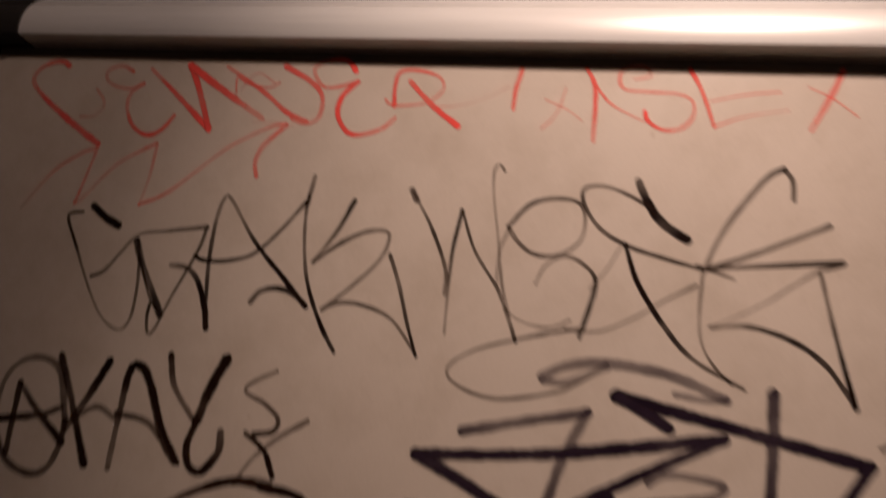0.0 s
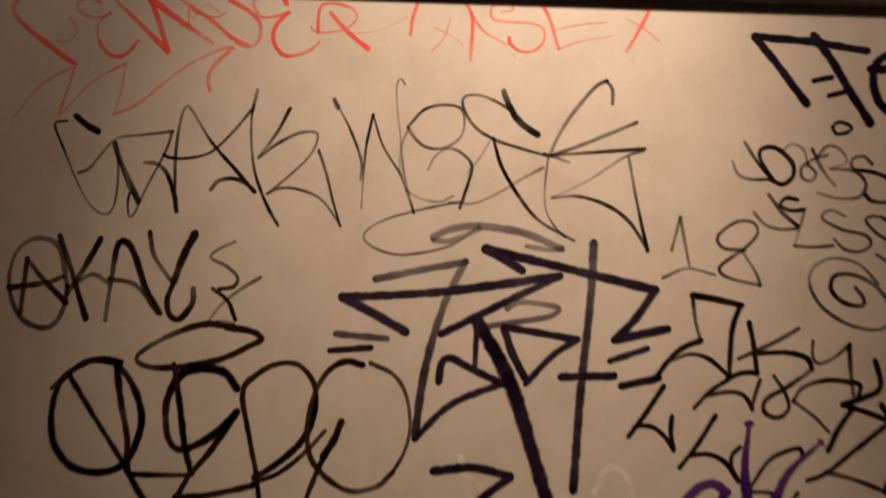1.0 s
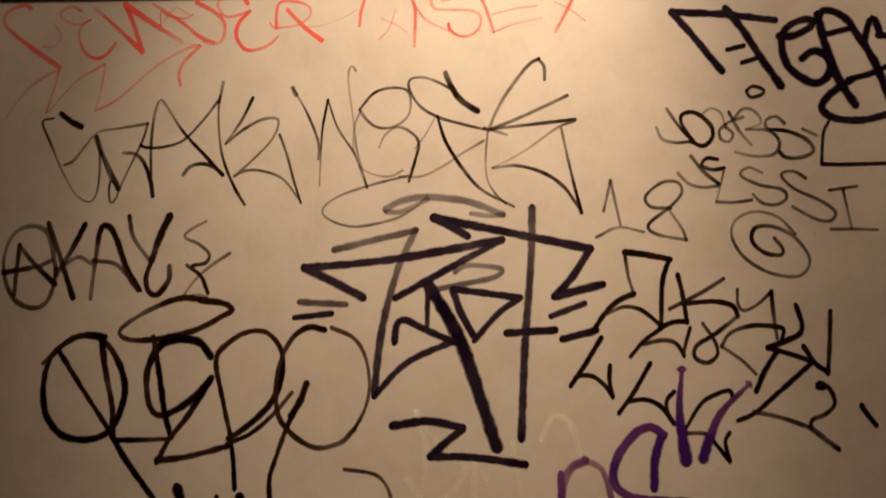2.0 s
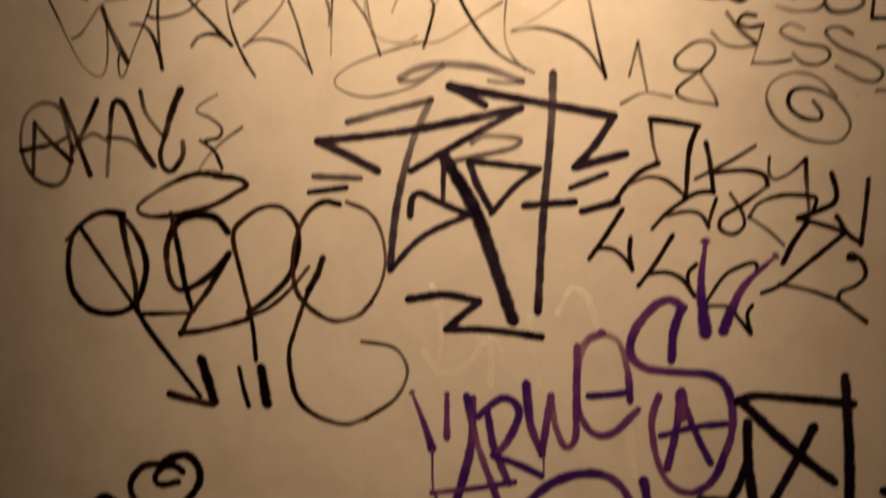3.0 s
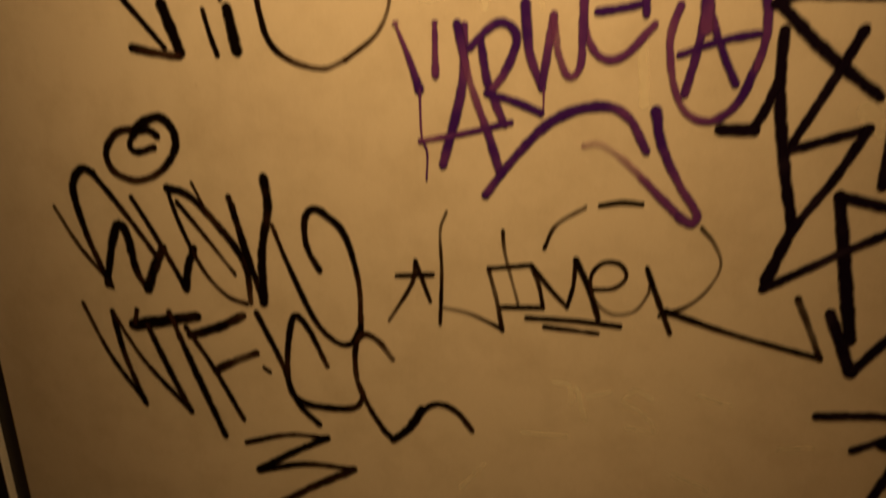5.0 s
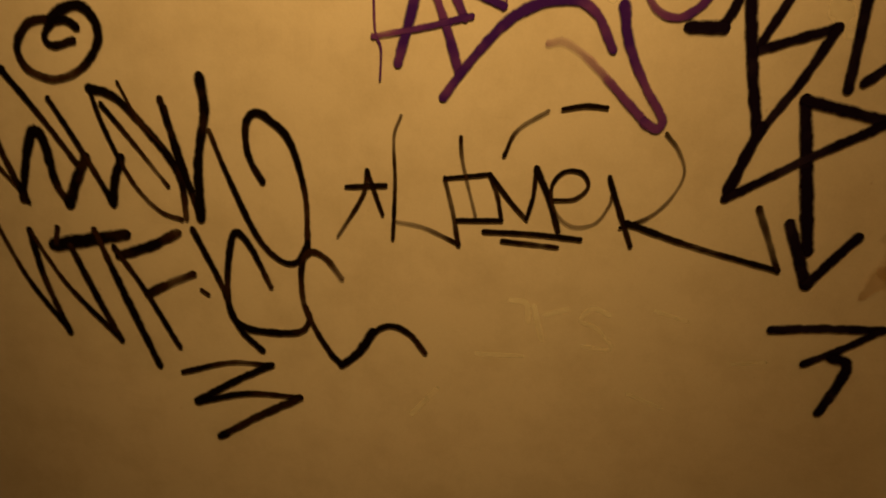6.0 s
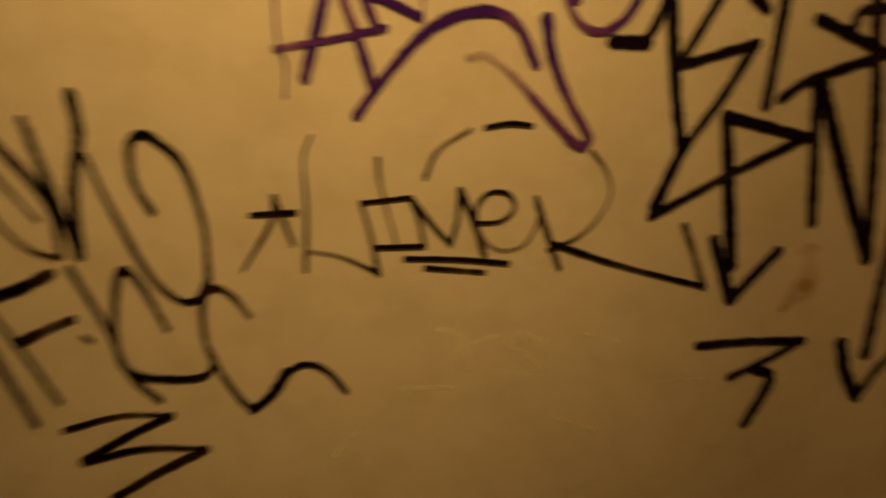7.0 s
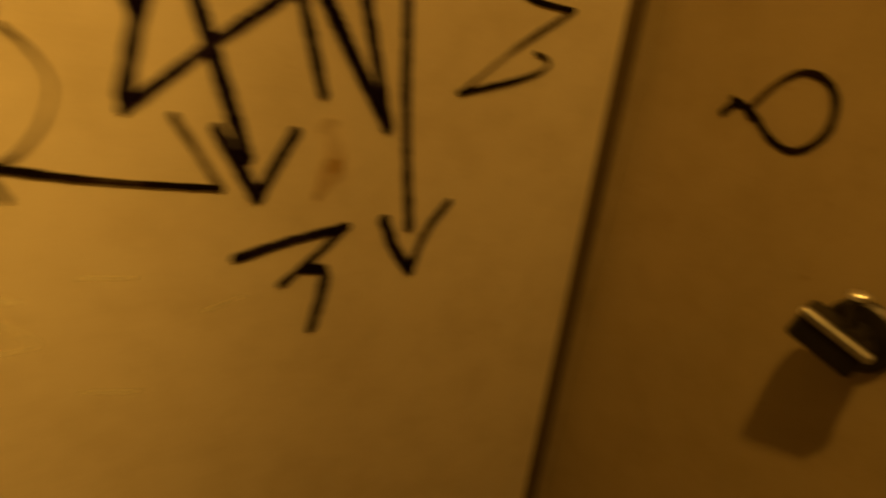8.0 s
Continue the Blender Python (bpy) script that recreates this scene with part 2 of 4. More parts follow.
tagged(lip, "thin lip along the corner in the shade-darkened door cream", "trim", kind="structure")

# left end: solid strip coloured as the gap's shade, metal edge and dark jamb
left_gap = part("trim_left_gap_shade", block(-0.588, X_LEFT - 0.0005, 0.004, 0.028, 0.0, 2.06), DARK_PAINT_AND_SHADE)
tagged(left_gap, "solid near-black strip coloured as the shaded gap beside the partition end", "trim", kind="structure")
left_edge = part("trim_left_edge", block(-0.5925, -0.5885, -0.006, 0.028, 0.0, 2.06, 0.0015), ALUMINIUM)
tagged(left_edge, "thin aluminium edge strip", "trim", kind="structure")
left_jamb = part("wall_west_jamb", block(-0.76, -0.593, -0.004, 0.03, 0.0, 2.06, 0.002), DARK_PAINT_AND_SHADE)
tagged(left_jamb, "dark brown painted jamb", "wall", kind="structure")

# the unseen rest of the room closes the place, toned dark to cut bounced light
for name, dims, mat, label in [
    ("wall_west", (-0.80, -0.765, -1.45, 0.06, 0, 2.84), DARK_PAINT_AND_SHADE, "unseen side wall, toned near black to cut bounce"),
    ("wall_south", (-0.80, 1.045, -1.49, -1.455, 0, 2.84), PLASTER, "unseen plaster wall, toned dark to cut bounce"),
    ("wall_north_back", (-0.80, 1.045, 0.065, 0.10, 0, 2.84), PLASTER, "unseen plaster wall behind the partition, toned dark to cut bounce"),
    ("wall_east_back", (1.01, 1.045, -1.45, 0.06, 0, 2.84), PLASTER, "unseen plaster wall behind the door, toned dark to cut bounce"),
]:
    tagged(part(name, block(*dims), mat), label, "wall", kind="structure")
tagged(part("ceiling", block(-0.80, 1.045, -1.49, 0.10, 2.84, 2.89), CEILING), "unseen ceiling, toned dull brown to cut bounce", "ceiling", kind="structure")
floor = part("floor", block(-0.80, 1.045, -1.49, 0.10, -0.06, -0.004), GROUT)
tagged(floor, "brown tiled washroom floor", "floor", kind="structure")

# ---- the door with its handle ----
door = empty("cubicle_door", DOOR_X + 0.015, -0.72, 0.0, "cream laminate cubicle door darkened for weak light, its latch handle with dark reflections and highlight coloured in", "door")
leaf = part("leaf", block(DOOR_X, DOOR_X + 0.03, -1.44, 0.002, Z_FOOT, Z_TOP, 0.0015), DOOR_CREAM_SHADED)


def latch_handle():
    """Round rose, short neck and a dark blocky grip, with a polished bar as the highlight along its upper front edge.
    """
    y0, z0 = -0.311, 1.000
    rose = part("rose", turned([(0.034, DOOR_X), (0.034, DOOR_X - 0.004), (0.030, DOOR_X - 0.008)], (0, y0, z0), "x", 36), CHROME_DARK_REFLECT)
    neck = part("neck", turned([(0.015, DOOR_X - 0.007), (0.015, DOOR_X - 0.034)], (0, y0, z0), "x", 20), CHROME_DARK_REFLECT)
    m = pose(0.8775, -0.309, 1.0155, 20, 0, 15)
    bm = block(0.0, 0.036, -0.033, 0.029, -0.030, 0.0005, 0.005, 4)
    bm.transform(m)
    grip = part("grip", bm, CHROME_DARK_REFLECT)
    # Bright bar added where the lamp's highlight runs along the grip's edge.
    bm = block(-0.0035, 0.0055, -0.0335, 0.0315, -0.0055, 0.0025, 0.0026, 4)
    bm.transform(m)
    highlight_bar = part("highlight_bar", bm, CHROME, label="polished chrome bar added as the highlight on the grip's edge")
    # Stud and its post are added to put a glint beside the rose.
    glint_stud = part("glint_stud", turned([(0.004, -0.004), (0.0085, -0.003), (0.0085, 0.001), (0.006, 0.003), (0.002, 0.0038)], (0.8995, -0.308, 1.046), "z", 24), CHROME, label="small chrome stud added as the glint by the rose", smooth=True)
    glint_post = part("glint_post", turned([(0.0045, 1.002), (0.0045, 1.043)], (0.8995, -0.308, 0), "z", 16), CHROME_DARK_REFLECT)
    return rose, neck, grip, highlight_bar, glint_stud, glint_post


adopt(door, leaf, *latch_handle())

# ---- ceiling lamp ----
lamp = empty("ceiling_lamp", LAMP.x, LAMP.y, 2.84, "lit warm bulb in a white plastic ceiling holder", "lamp")
holder = part("holder", turned([(0.045, 2.84), (0.045, 2.825), (0.024, 2.815), (0.022, 2.76)], (LAMP.x, LAMP.y, 0), "z", 28), WHITE_PLASTIC)
bulb = part("bulb", turned([(0.013, 2.76), (0.016, 2.745), (0.030, 2.722), (0.036, 2.700), (0.034, 2.686), (0.012, 2.680)], (LAMP.x, LAMP.y, 0), "z", 28), globe_mat, smooth=True)
adopt(lamp, holder, bulb)


# ---- marker strokes ----
LAYER = [0]


def smooth_line(points, step):
    """Points along a Catmull-Rom curve through the given ones, about step apart."""
    pts = [Vector(p) for p in points]
    if len(pts) == 2:
        pts.insert(1, (pts[0] + pts[1]) / 2)
    ends = [2 * pts[0] - pts[1], *pts, 2 * pts[-1] - pts[-2]]
    out = []
    for p0, p1, p2, p3 in zip(ends, ends[1:], ends[2:], ends[3:]):
        n = max(2, int((p2 - p1).length / step))
        for k in range(n):
            t = k / n
            out.append(0.5 * (2 * p1 + (p2 - p0) * t + (2 * p0 - 5 * p1 + 4 * p2 - p3) * t * t + (3 * p1 - p0 - 3 * p2 + p3) * t**3))
    out.append(pts[-1])
    return out


def stroke(parent, width, load0, load1, points, mat, face=None, taper=0.0, vary=0.2):
    """One pen stroke as a thin ribbon of ink. Points are (x, z) in mm on the partition, or (y, z) on the plane face."""
    rng = random.Random(LAYER[0] * 7 + 3)
    line = smooth_line(points, 3.0)
    n = len(line)
    LAYER[0] += 1
    lift = 0.0001 + 0.000003 * LAYER[0]
    half = width / 2 * 1.1
    ways = []
    for i in range(n):
        d = line[min(i + 1, n - 1)] - line[max(i - 1, 0)]
        ways.append(d.normalized() if d.length > 1e-6 else Vector((1, 0)))
    # round caps: more rows before and after with shrinking width
    rows = []
    for k in (0, 1, 2, 3):
        a = math.pi / 2 * k / 4
        rows.append((line[0] - ways[0] * half * 0.9 * math.cos(a), ways[0], max(math.sin(a), 0.18), 0.0))
    phase, phase2 = rng.uniform(0, 6), rng.uniform(0, 6)
    for i in range(n):
        f = i / max(1, n - 1)
        swell = math.sin(i * 0.13 + phase) * 0.6 + math.sin(i * 0.047 + phase2) * 0.6
        wob = 1 + 0.8 * vary * swell + 0.05 * math.sin(i * 0.71 + phase2) + rng.uniform(-0.025, 0.025)
        if taper > 0:
            wob *= (1 - taper) + taper * f
        elif taper < 0:
            wob *= 1 + taper * f
        rows.append((line[i], ways[i], wob, f))
    for k in (3, 2, 1, 0):
        a = math.pi / 2 * k / 4
        rows.append((line[-1] + ways[-1] * half * 0.9 * math.cos(a), ways[-1], max(math.sin(a), 0.18) * rows[3 + n][2], 1.0))
    across = (-1, -0.62, 0, 0.62, 1)
    bm = bmesh.new()
    ink_layer = bm.verts.layers.float.new("ink")
    edge_layer = bm.verts.layers.float.new("edge")
    grid = []
    last = len(rows) - 1
    for i, (p, way, wide, f) in enumerate(rows):
        side = Vector((-way.y, way.x))
        row = []
        for s in across:
            q = (p + side * s * half * wide) / 1000
            up = lift + 0.00000005 * i
            v = bm.verts.new((q.x, -up, q.y) if face is None else (face - up, q.x, q.y))
            # ink gathers where the pen is set down and lifted
            pool = 0.12 * max(0.0, 1 - min(i, last - i) / 5)
            swell = math.sin(i * 0.13 + phase) * 0.6 + math.sin(i * 0.047 + phase2) * 0.6
            v[ink_layer] = (load0 + (load1 - load0) * f) * (1 + 1.3 * vary * swell) + pool
            v[edge_layer] = (1 - abs(s)) * min(1.0, 0.3 + min(i, last - i) / 3)
            row.append(v)
        grid.append(row)
    for r0, r1 in zip(grid, grid[1:]):
        for k in range(4):
            bm.faces.new((r0[k], r0[k + 1], r1[k + 1], r1[k]))
    ob = part("stroke", bm, mat)
    adopt(parent, ob)
    return ob


def tag(name, label, category, x, z, mat, strokes):
    """A piece of graffiti: an Empty on the partition with its strokes as parts."""
    thing = empty(name, x / 1000, 0.0, z / 1000, label, category, "graffiti on the partition")
    vary = {"red": 0.30, "thin": 0.25, "medium": 0.24, "black": 0.22, "thick": 0.10, "purple": 0.18, "pale": 0.15}[mat]
    for width, load0, load1, points, *more in strokes:
        ob = stroke(thing, width, load0, load1, points, INKS[mat], taper=more[0] if more else 0.0, vary=vary)
        if len(more) > 1:
            ob.name = ob.data.name = more[1]
    return thing


tag("faded_pale_scrawl", "rubbed-out pale yellow marker scrawl", "graffiti", 161, 1313, "pale", [
    (8.2, 0.41, 0.25, [(36, 1503), (49, 1461), (44, 1407)]),
    (8.2, 0.32, 0.25, [(30, 1428), (50, 1407), (76, 1417), (92, 1447), (69, 1467), (40, 1491)]),
    (9.3, 0.41, 0.32, [(103, 1450), (106, 1400)]),
    (6.9, 0.32, 0.25, [(92, 1437), (103, 1451), (115, 1438)]),
    (6.3, 0.32, 0.25, [(173, 1484), (184, 1509), (202, 1504), (214, 1472)]),
    (10.1, 0.25, 0.25, [(253, 1370), (261, 1318)]),
    (6.8, 0.25, 0.16, [(142, 1477), (153, 1427), (160, 1400)]),
    (19.4, 0.20, 0.16, [(449, 1322), (458, 1314), (464, 1307)]),
])

tag("faded_pale_scratches", "faint pale scratched scribbles", "graffiti", 281, 840, "pale", [
    (6.1, 0.33, 0.25, [(203, 1012), (220, 1010), (224, 989)]),
    (6.1, 0.33, 0.25, [(228, 1008), (241, 969)]),
    (6.1, 0.33, 0.25, [(241, 1000), (263, 1009)]),
    (5.9, 0.33, 0.25, [(307, 1009), (289, 1014), (279, 998), (297, 991), (315, 969), (286, 968)]),
    (5.1, 0.25, 0.25, [(172, 941), (222, 946)]),
    (7.0, 0.33, 0.17, [(103, 848), (130, 888)]),
    (4.6, 0.25, 0.17, [(353, 1020), (386, 1013)]),
    (4.6, 0.25, 0.17, [(441, 970), (472, 977)]),
    (4.9, 0.25, 0.17, [(342, 916), (379, 904)]),
])

tag("red_arrow_tag", "faded red marker scrawl with a zigzag arrow", "graffiti", -196, 1827, "red", [
    (6.8, 1, 0.9, [(-472, 1964), (-477, 1967), (-487, 1967), (-501, 1961), (-508, 1949), (-498, 1936), (-470, 1916), (-443, 1899), (-427, 1890)]),
    (4.1, 0.6, 0.5, [(-437, 1941), (-428, 1931), (-429, 1922), (-438, 1915), (-450, 1915)]),
    (5.0, 0.7, 0.5, [(-403, 1960), (-415, 1965), (-428, 1960), (-429, 1952), (-418, 1945), (-402, 1943), (-390, 1948)]),
    (4.4, 0.6, 0.7, [(-390, 1948), (-401, 1939), (-403, 1925), (-394, 1908), (-378, 1900), (-364, 1906), (-354, 1919)]),
    (5.2, 0.7, 1, [(-383, 1962), (-352, 1937), (-318, 1908)]),
    (6.3, 1, 0.8, [(-318, 1908), (-331, 1940), (-344, 1967)]),
    (5.8, 0.9, 0.6, [(-345, 1967), (-307, 1943), (-268, 1920)]),
    (4.9, 0.7, 0.9, [(-307, 1966), (-270, 1944), (-247, 1927), (-227, 1919)]),
    (2.3, 0.5, 0.4, [(-296, 1939), (-297, 1957), (-288, 1952), (-266, 1948), (-256, 1953)]),
    (2.3, 0.4, 0.4, [(-292, 1946), (-278, 1961), (-261, 1953)]),
    (4.8, 0.8, 0.6, [(-252, 1968), (-226, 1954), (-215, 1941), (-216, 1923), (-227, 1917), (-240, 1921)]),
    (4.4, 0.8, 0.6, [(-187, 1965), (-195, 1974), (-213, 1974), (-225, 1966), (-217, 1952), (-205, 1950), (-184, 1956)]),
    (3.9, 0.6, 0.9, [(-184, 1956), (-197, 1942), (-199, 1926), (-190, 1912), (-178, 1909), (-159, 1915), (-148, 1925)]),
    (3.1, 0.6, 0.5, [(-150, 1935), (-151, 1951), (-148, 1965), (-132, 1967), (-114, 1962), (-109, 1952), (-119, 1941), (-133, 1937), (-152, 1936), (-158, 1941)]),
    (4.8, 0.6, 0.9, [(-138, 1957), (-116, 1936), (-94, 1920)]),
    (2.0, 0.4, 0.3, [(-118, 1936), (-94, 1938), (-71, 1946), (-55, 1955)]),
    (4.3, 0.7, 0.9, [(-45, 1970), (-49, 1954), (-50, 1937)]),
    (2.6, 0.7, 0.4, [(-24, 1945), (-6, 1937), (5, 1929)]),
    (2.6, 0.6, 0.4, [(-9, 1955), (-15, 1934), (-26, 1921)]),
    (4.1, 0.8, 0.6, [(7, 1971), (14, 1955), (15, 1913)]),
    (2.8, 0.6, 0.5, [(11, 1962), (26, 1944), (44, 1934), (53, 1930)]),
    (3.1, 0.4, 0.7, [(44, 1964), (55, 1967), (52, 1974), (38, 1974), (32, 1966), (36, 1956), (56, 1954), (77, 1953), (88, 1947), (88, 1934), (79, 1925), (66, 1924), (55, 1931), (53, 1938)]),
    (3.3, 0.8, 0.6, [(85, 1973), (94, 1956), (101, 1937), (104, 1928)]),
    (2.0, 0.5, 0.3, [(101, 1948), (126, 1954), (150, 1957)]),
    (2.0, 0.6, 0.3, [(104, 1928), (127, 1937), (156, 1943)]),
    (2.5, 0.7, 0.8, [(170, 1961), (186, 1953), (203, 1940)]),
    (3.4, 0.6, 0.6, [(193, 1975), (184, 1953), (172, 1928)]),
    (3.7, 0.15, 0.4, [(-496, 1826), (-469, 1861), (-442, 1880), (-427, 1886)]),
    (3.3, 0.5, 0.45, [(-426, 1888), (-432, 1864), (-441, 1833)]),
    (3.2, 0.3, 0.35, [(-441, 1833), (-433, 1839), (-404, 1871), (-367, 1893)]),
    (3.1, 0.35, 0.5, [(-366, 1893), (-369, 1862), (-375, 1836)]),
    (3.4, 0.5, 0.3, [(-375, 1836), (-347, 1850), (-298, 1891), (-260, 1912), (-245, 1916)]),
    (2.6, 0.2, 0.3, [(-276, 1916), (-255, 1917), (-239, 1914)]),
    (4.0, 0.4, 0.7, [(-244, 1915), (-263, 1896), (-269, 1881), (-266, 1868)]),
])

tag("thin_black_tag", "wide sweeping tag in thin grey-black marker", "graffiti", -95, 1704, "thin", [
    (7.0, 1, 1, [(-420, 1832), (-407, 1823), (-392, 1816)], 0, "accent"),
    (3.2, 0.9, 0.6, [(-430, 1826), (-442, 1824), (-444, 1818), (-430, 1792), (-415, 1764), (-396, 1736), (-377, 1725), (-367, 1733), (-364, 1754), (-365, 1780), (-370, 1806)]),
    (4.1, 0.8, 0.6, [(-411, 1769), (-399, 1775), (-384, 1794), (-369, 1810), (-340, 1815), (-305, 1821)]),
    (7.2, 1, 0.9, [(-371, 1803), (-362, 1783), (-347, 1758), (-338, 1742)]),
    (2.6, 0.7, 0.7, [(-339, 1744), (-350, 1755), (-366, 1790)]),
    (3.0, 0.9, 0.5, [(-349, 1750), (-350, 1738), (-347, 1725), (-341, 1729), (-330, 1757), (-311, 1799), (-305, 1821)]),
    (4.8, 0.6, 1, [(-334, 1785), (-319, 1784), (-307, 1774), (-297, 1752), (-293, 1734)]),
    (4.3, 0.8, 1, [(-293, 1734), (-296, 1752), (-299, 1795), (-297, 1831), (-292, 1848), (-285, 1846), (-260, 1813), (-230, 1784), (-206, 1761)]),
    (3.4, 1, 0.5, [(-313, 1795), (-304, 1792), (-284, 1793), (-259, 1801), (-236, 1824), (-217, 1849)]),
    (4.2, 0.6, 0.9, [(-216, 1847), (-214, 1859), (-212, 1871)]),
    (4.1, 0.5, 0.9, [(-256, 1760), (-248, 1770), (-233, 1774), (-218, 1770), (-206, 1761)]),
    (3.3, 0.6, 0.9, [(-215, 1854), (-216, 1841), (-214, 1813), (-207, 1781), (-192, 1749), (-177, 1727)]),
    (3.7, 1, 0.6, [(-174, 1853), (-186, 1827), (-204, 1799)]),
    (3.2, 0.6, 0.5, [(-205, 1798), (-184, 1815), (-162, 1827), (-145, 1829), (-141, 1823), (-148, 1804), (-170, 1780), (-192, 1760)]),
    (3.4, 0.5, 0.9, [(-192, 1760), (-178, 1767), (-158, 1767), (-132, 1758), (-109, 1732)]),
    (3.0, 0.7, 1, [(-139, 1810), (-129, 1787), (-119, 1757), (-109, 1731)]),
    (6.5, 1, 0.9, [(-126, 1864), (-122, 1857)]),
    (3.1, 0.8, 0.5, [(-125, 1863), (-107, 1835), (-92, 1802), (-91, 1782)]),
    (3.0, 0.9, 0.9, [(-83, 1851), (-88, 1813), (-88, 1752)]),
    (3.0, 0.9, 0.7, [(-83, 1851), (-70, 1819), (-49, 1790), (-41, 1773)]),
    (3.9, 0.8, 1, [(-42, 1775), (-36, 1762), (-32, 1751)]),
    (3.0, 0.6, 0.5, [(-52, 1885), (-56, 1890), (-60, 1885), (-59, 1866), (-52, 1829), (-46, 1794), (-38, 1769)]),
    (2.9, 0.7, 0.4, [(-44, 1838), (-50, 1821), (-50, 1794), (-41, 1775), (-26, 1766), (-6, 1764), (8, 1771)]),
    (3.3, 0.9, 0.5, [(-45, 1840), (-29, 1859), (-9, 1865), (9, 1862), (14, 1847), (10, 1831), (-6, 1820), (-24, 1820), (-37, 1829), (-45, 1840)]),
    (3.5, 0.4, 1, [(-20, 1797), (-14, 1811), (0, 1820), (15, 1815), (25, 1803), (22, 1783), (16, 1759)]),
    (6.1, 1, 0.9, [(90, 1839), (80, 1845), (69, 1853), (59, 1867), (52, 1882)], 0, "accent"),
    (3.2, 0.6, 0.8, [(63, 1862), (43, 1872), (27, 1877), (13, 1875), (11, 1865), (24, 1845), (46, 1832), (75, 1824), (102, 1818)]),
    (3.4, 0.9, 0.9, [(45, 1833), (56, 1804), (78, 1772), (99, 1751), (134, 1734)]),
    (2.1, 0.4, 0.3, [(42, 1831), (33, 1813), (21, 1796)]),
    (4.3, 1, 0.8, [(162, 1875), (161, 1889), (155, 1897)]),
    (3.7, 0.7, 0.5, [(155, 1898), (143, 1890), (121, 1859), (109, 1835), (103, 1817)]),
    (3.0, 0.6, 0.9, [(102, 1815), (101, 1784), (104, 1763), (113, 1748), (125, 1737)]),
    (3.9, 0.7, 0.6, [(187, 1857), (161, 1844), (134, 1831), (106, 1819)]),
    (4.0, 1, 0.5, [(98, 1820), (108, 1818), (123, 1813)]),
    (3.3, 0.6, 0.7, [(105, 1819), (143, 1824), (197, 1831)]),
    (2.9, 0.6, 0.5, [(196, 1829), (177, 1821), (144, 1796), (110, 1776)]),
    (3.4, 0.5, 1, [(109, 1776), (136, 1779), (164, 1772), (187, 1757), (207, 1730)]),
    (3.4, 0.6, 1, [(182, 1821), (189, 1793), (197, 1763), (207, 1729)]),
    (2.7, 0.4, 0.4, [(98, 1806), (77, 1793), (54, 1777), (30, 1765), (5, 1764)]),
    (2.8, 0.5, 0.5, [(17, 1766), (-20, 1756), (-58, 1743), (-79, 1730), (-82, 1719), (-67, 1710), (-45, 1706), (-20, 1710), (8, 1719), (28, 1733), (37, 1743)], 0, "loop"),
])

tag("circle_and_letters_tag", "brownish black marker tag with a circled letter", "graffiti", -346, 1590, "medium", [
    (6.5, 0.43, 0.65, [(-413, 1642), (-427, 1685), (-453, 1693), (-475, 1680), (-484, 1653), (-480, 1625), (-465, 1602), (-441, 1594), (-424, 1601), (-415, 1621), (-413, 1642)]),
    (6.0, 0.5, 0.58, [(-419, 1653), (-440, 1644), (-484, 1635)]),
    (6.6, 0.65, 0.65, [(-467, 1609), (-466, 1633), (-464, 1669)]),
    (6.5, 0.58, 0.72, [(-464, 1669), (-444, 1649), (-413, 1624)]),
    (7.0, 0.72, 0.65, [(-427, 1697), (-412, 1665), (-388, 1609)]),
    (6.4, 0.65, 0.65, [(-378, 1698), (-394, 1666), (-412, 1635)]),
    (5.3, 0.43, 0.43, [(-406, 1646), (-384, 1658), (-367, 1651)]),
    (7.0, 0.65, 0.65, [(-365, 1610), (-362, 1650), (-358, 1690), (-350, 1697), (-338, 1686), (-318, 1640), (-304, 1623)]),
    (4.6, 0.43, 0.43, [(-365, 1655), (-336, 1652), (-321, 1640)]),
    (4.6, 0.58, 0.65, [(-334, 1680), (-320, 1649), (-301, 1622)]),
    (6.2, 0.72, 0.65, [(-321, 1709), (-314, 1684), (-292, 1658)]),
    (7.9, 0.58, 0.72, [(-269, 1712), (-280, 1687), (-289, 1658)]),
    (6.2, 0.65, 0.58, [(-289, 1658), (-295, 1636), (-290, 1621), (-279, 1618), (-266, 1636), (-266, 1652)]),
    (4.5, 0.5, 0.65, [(-224, 1706), (-242, 1696), (-249, 1687), (-230, 1679), (-217, 1668), (-221, 1658), (-237, 1654)]),
    (4.5, 0.65, 0.65, [(-244, 1654), (-226, 1642), (-216, 1623)]),
    (4.4, 0.43, 0.43, [(-192, 1670), (-215, 1654), (-235, 1635), (-249, 1613)]),
    (3.9, 0.5, 0.58, [(-249, 1613), (-231, 1620), (-217, 1619)]),
])

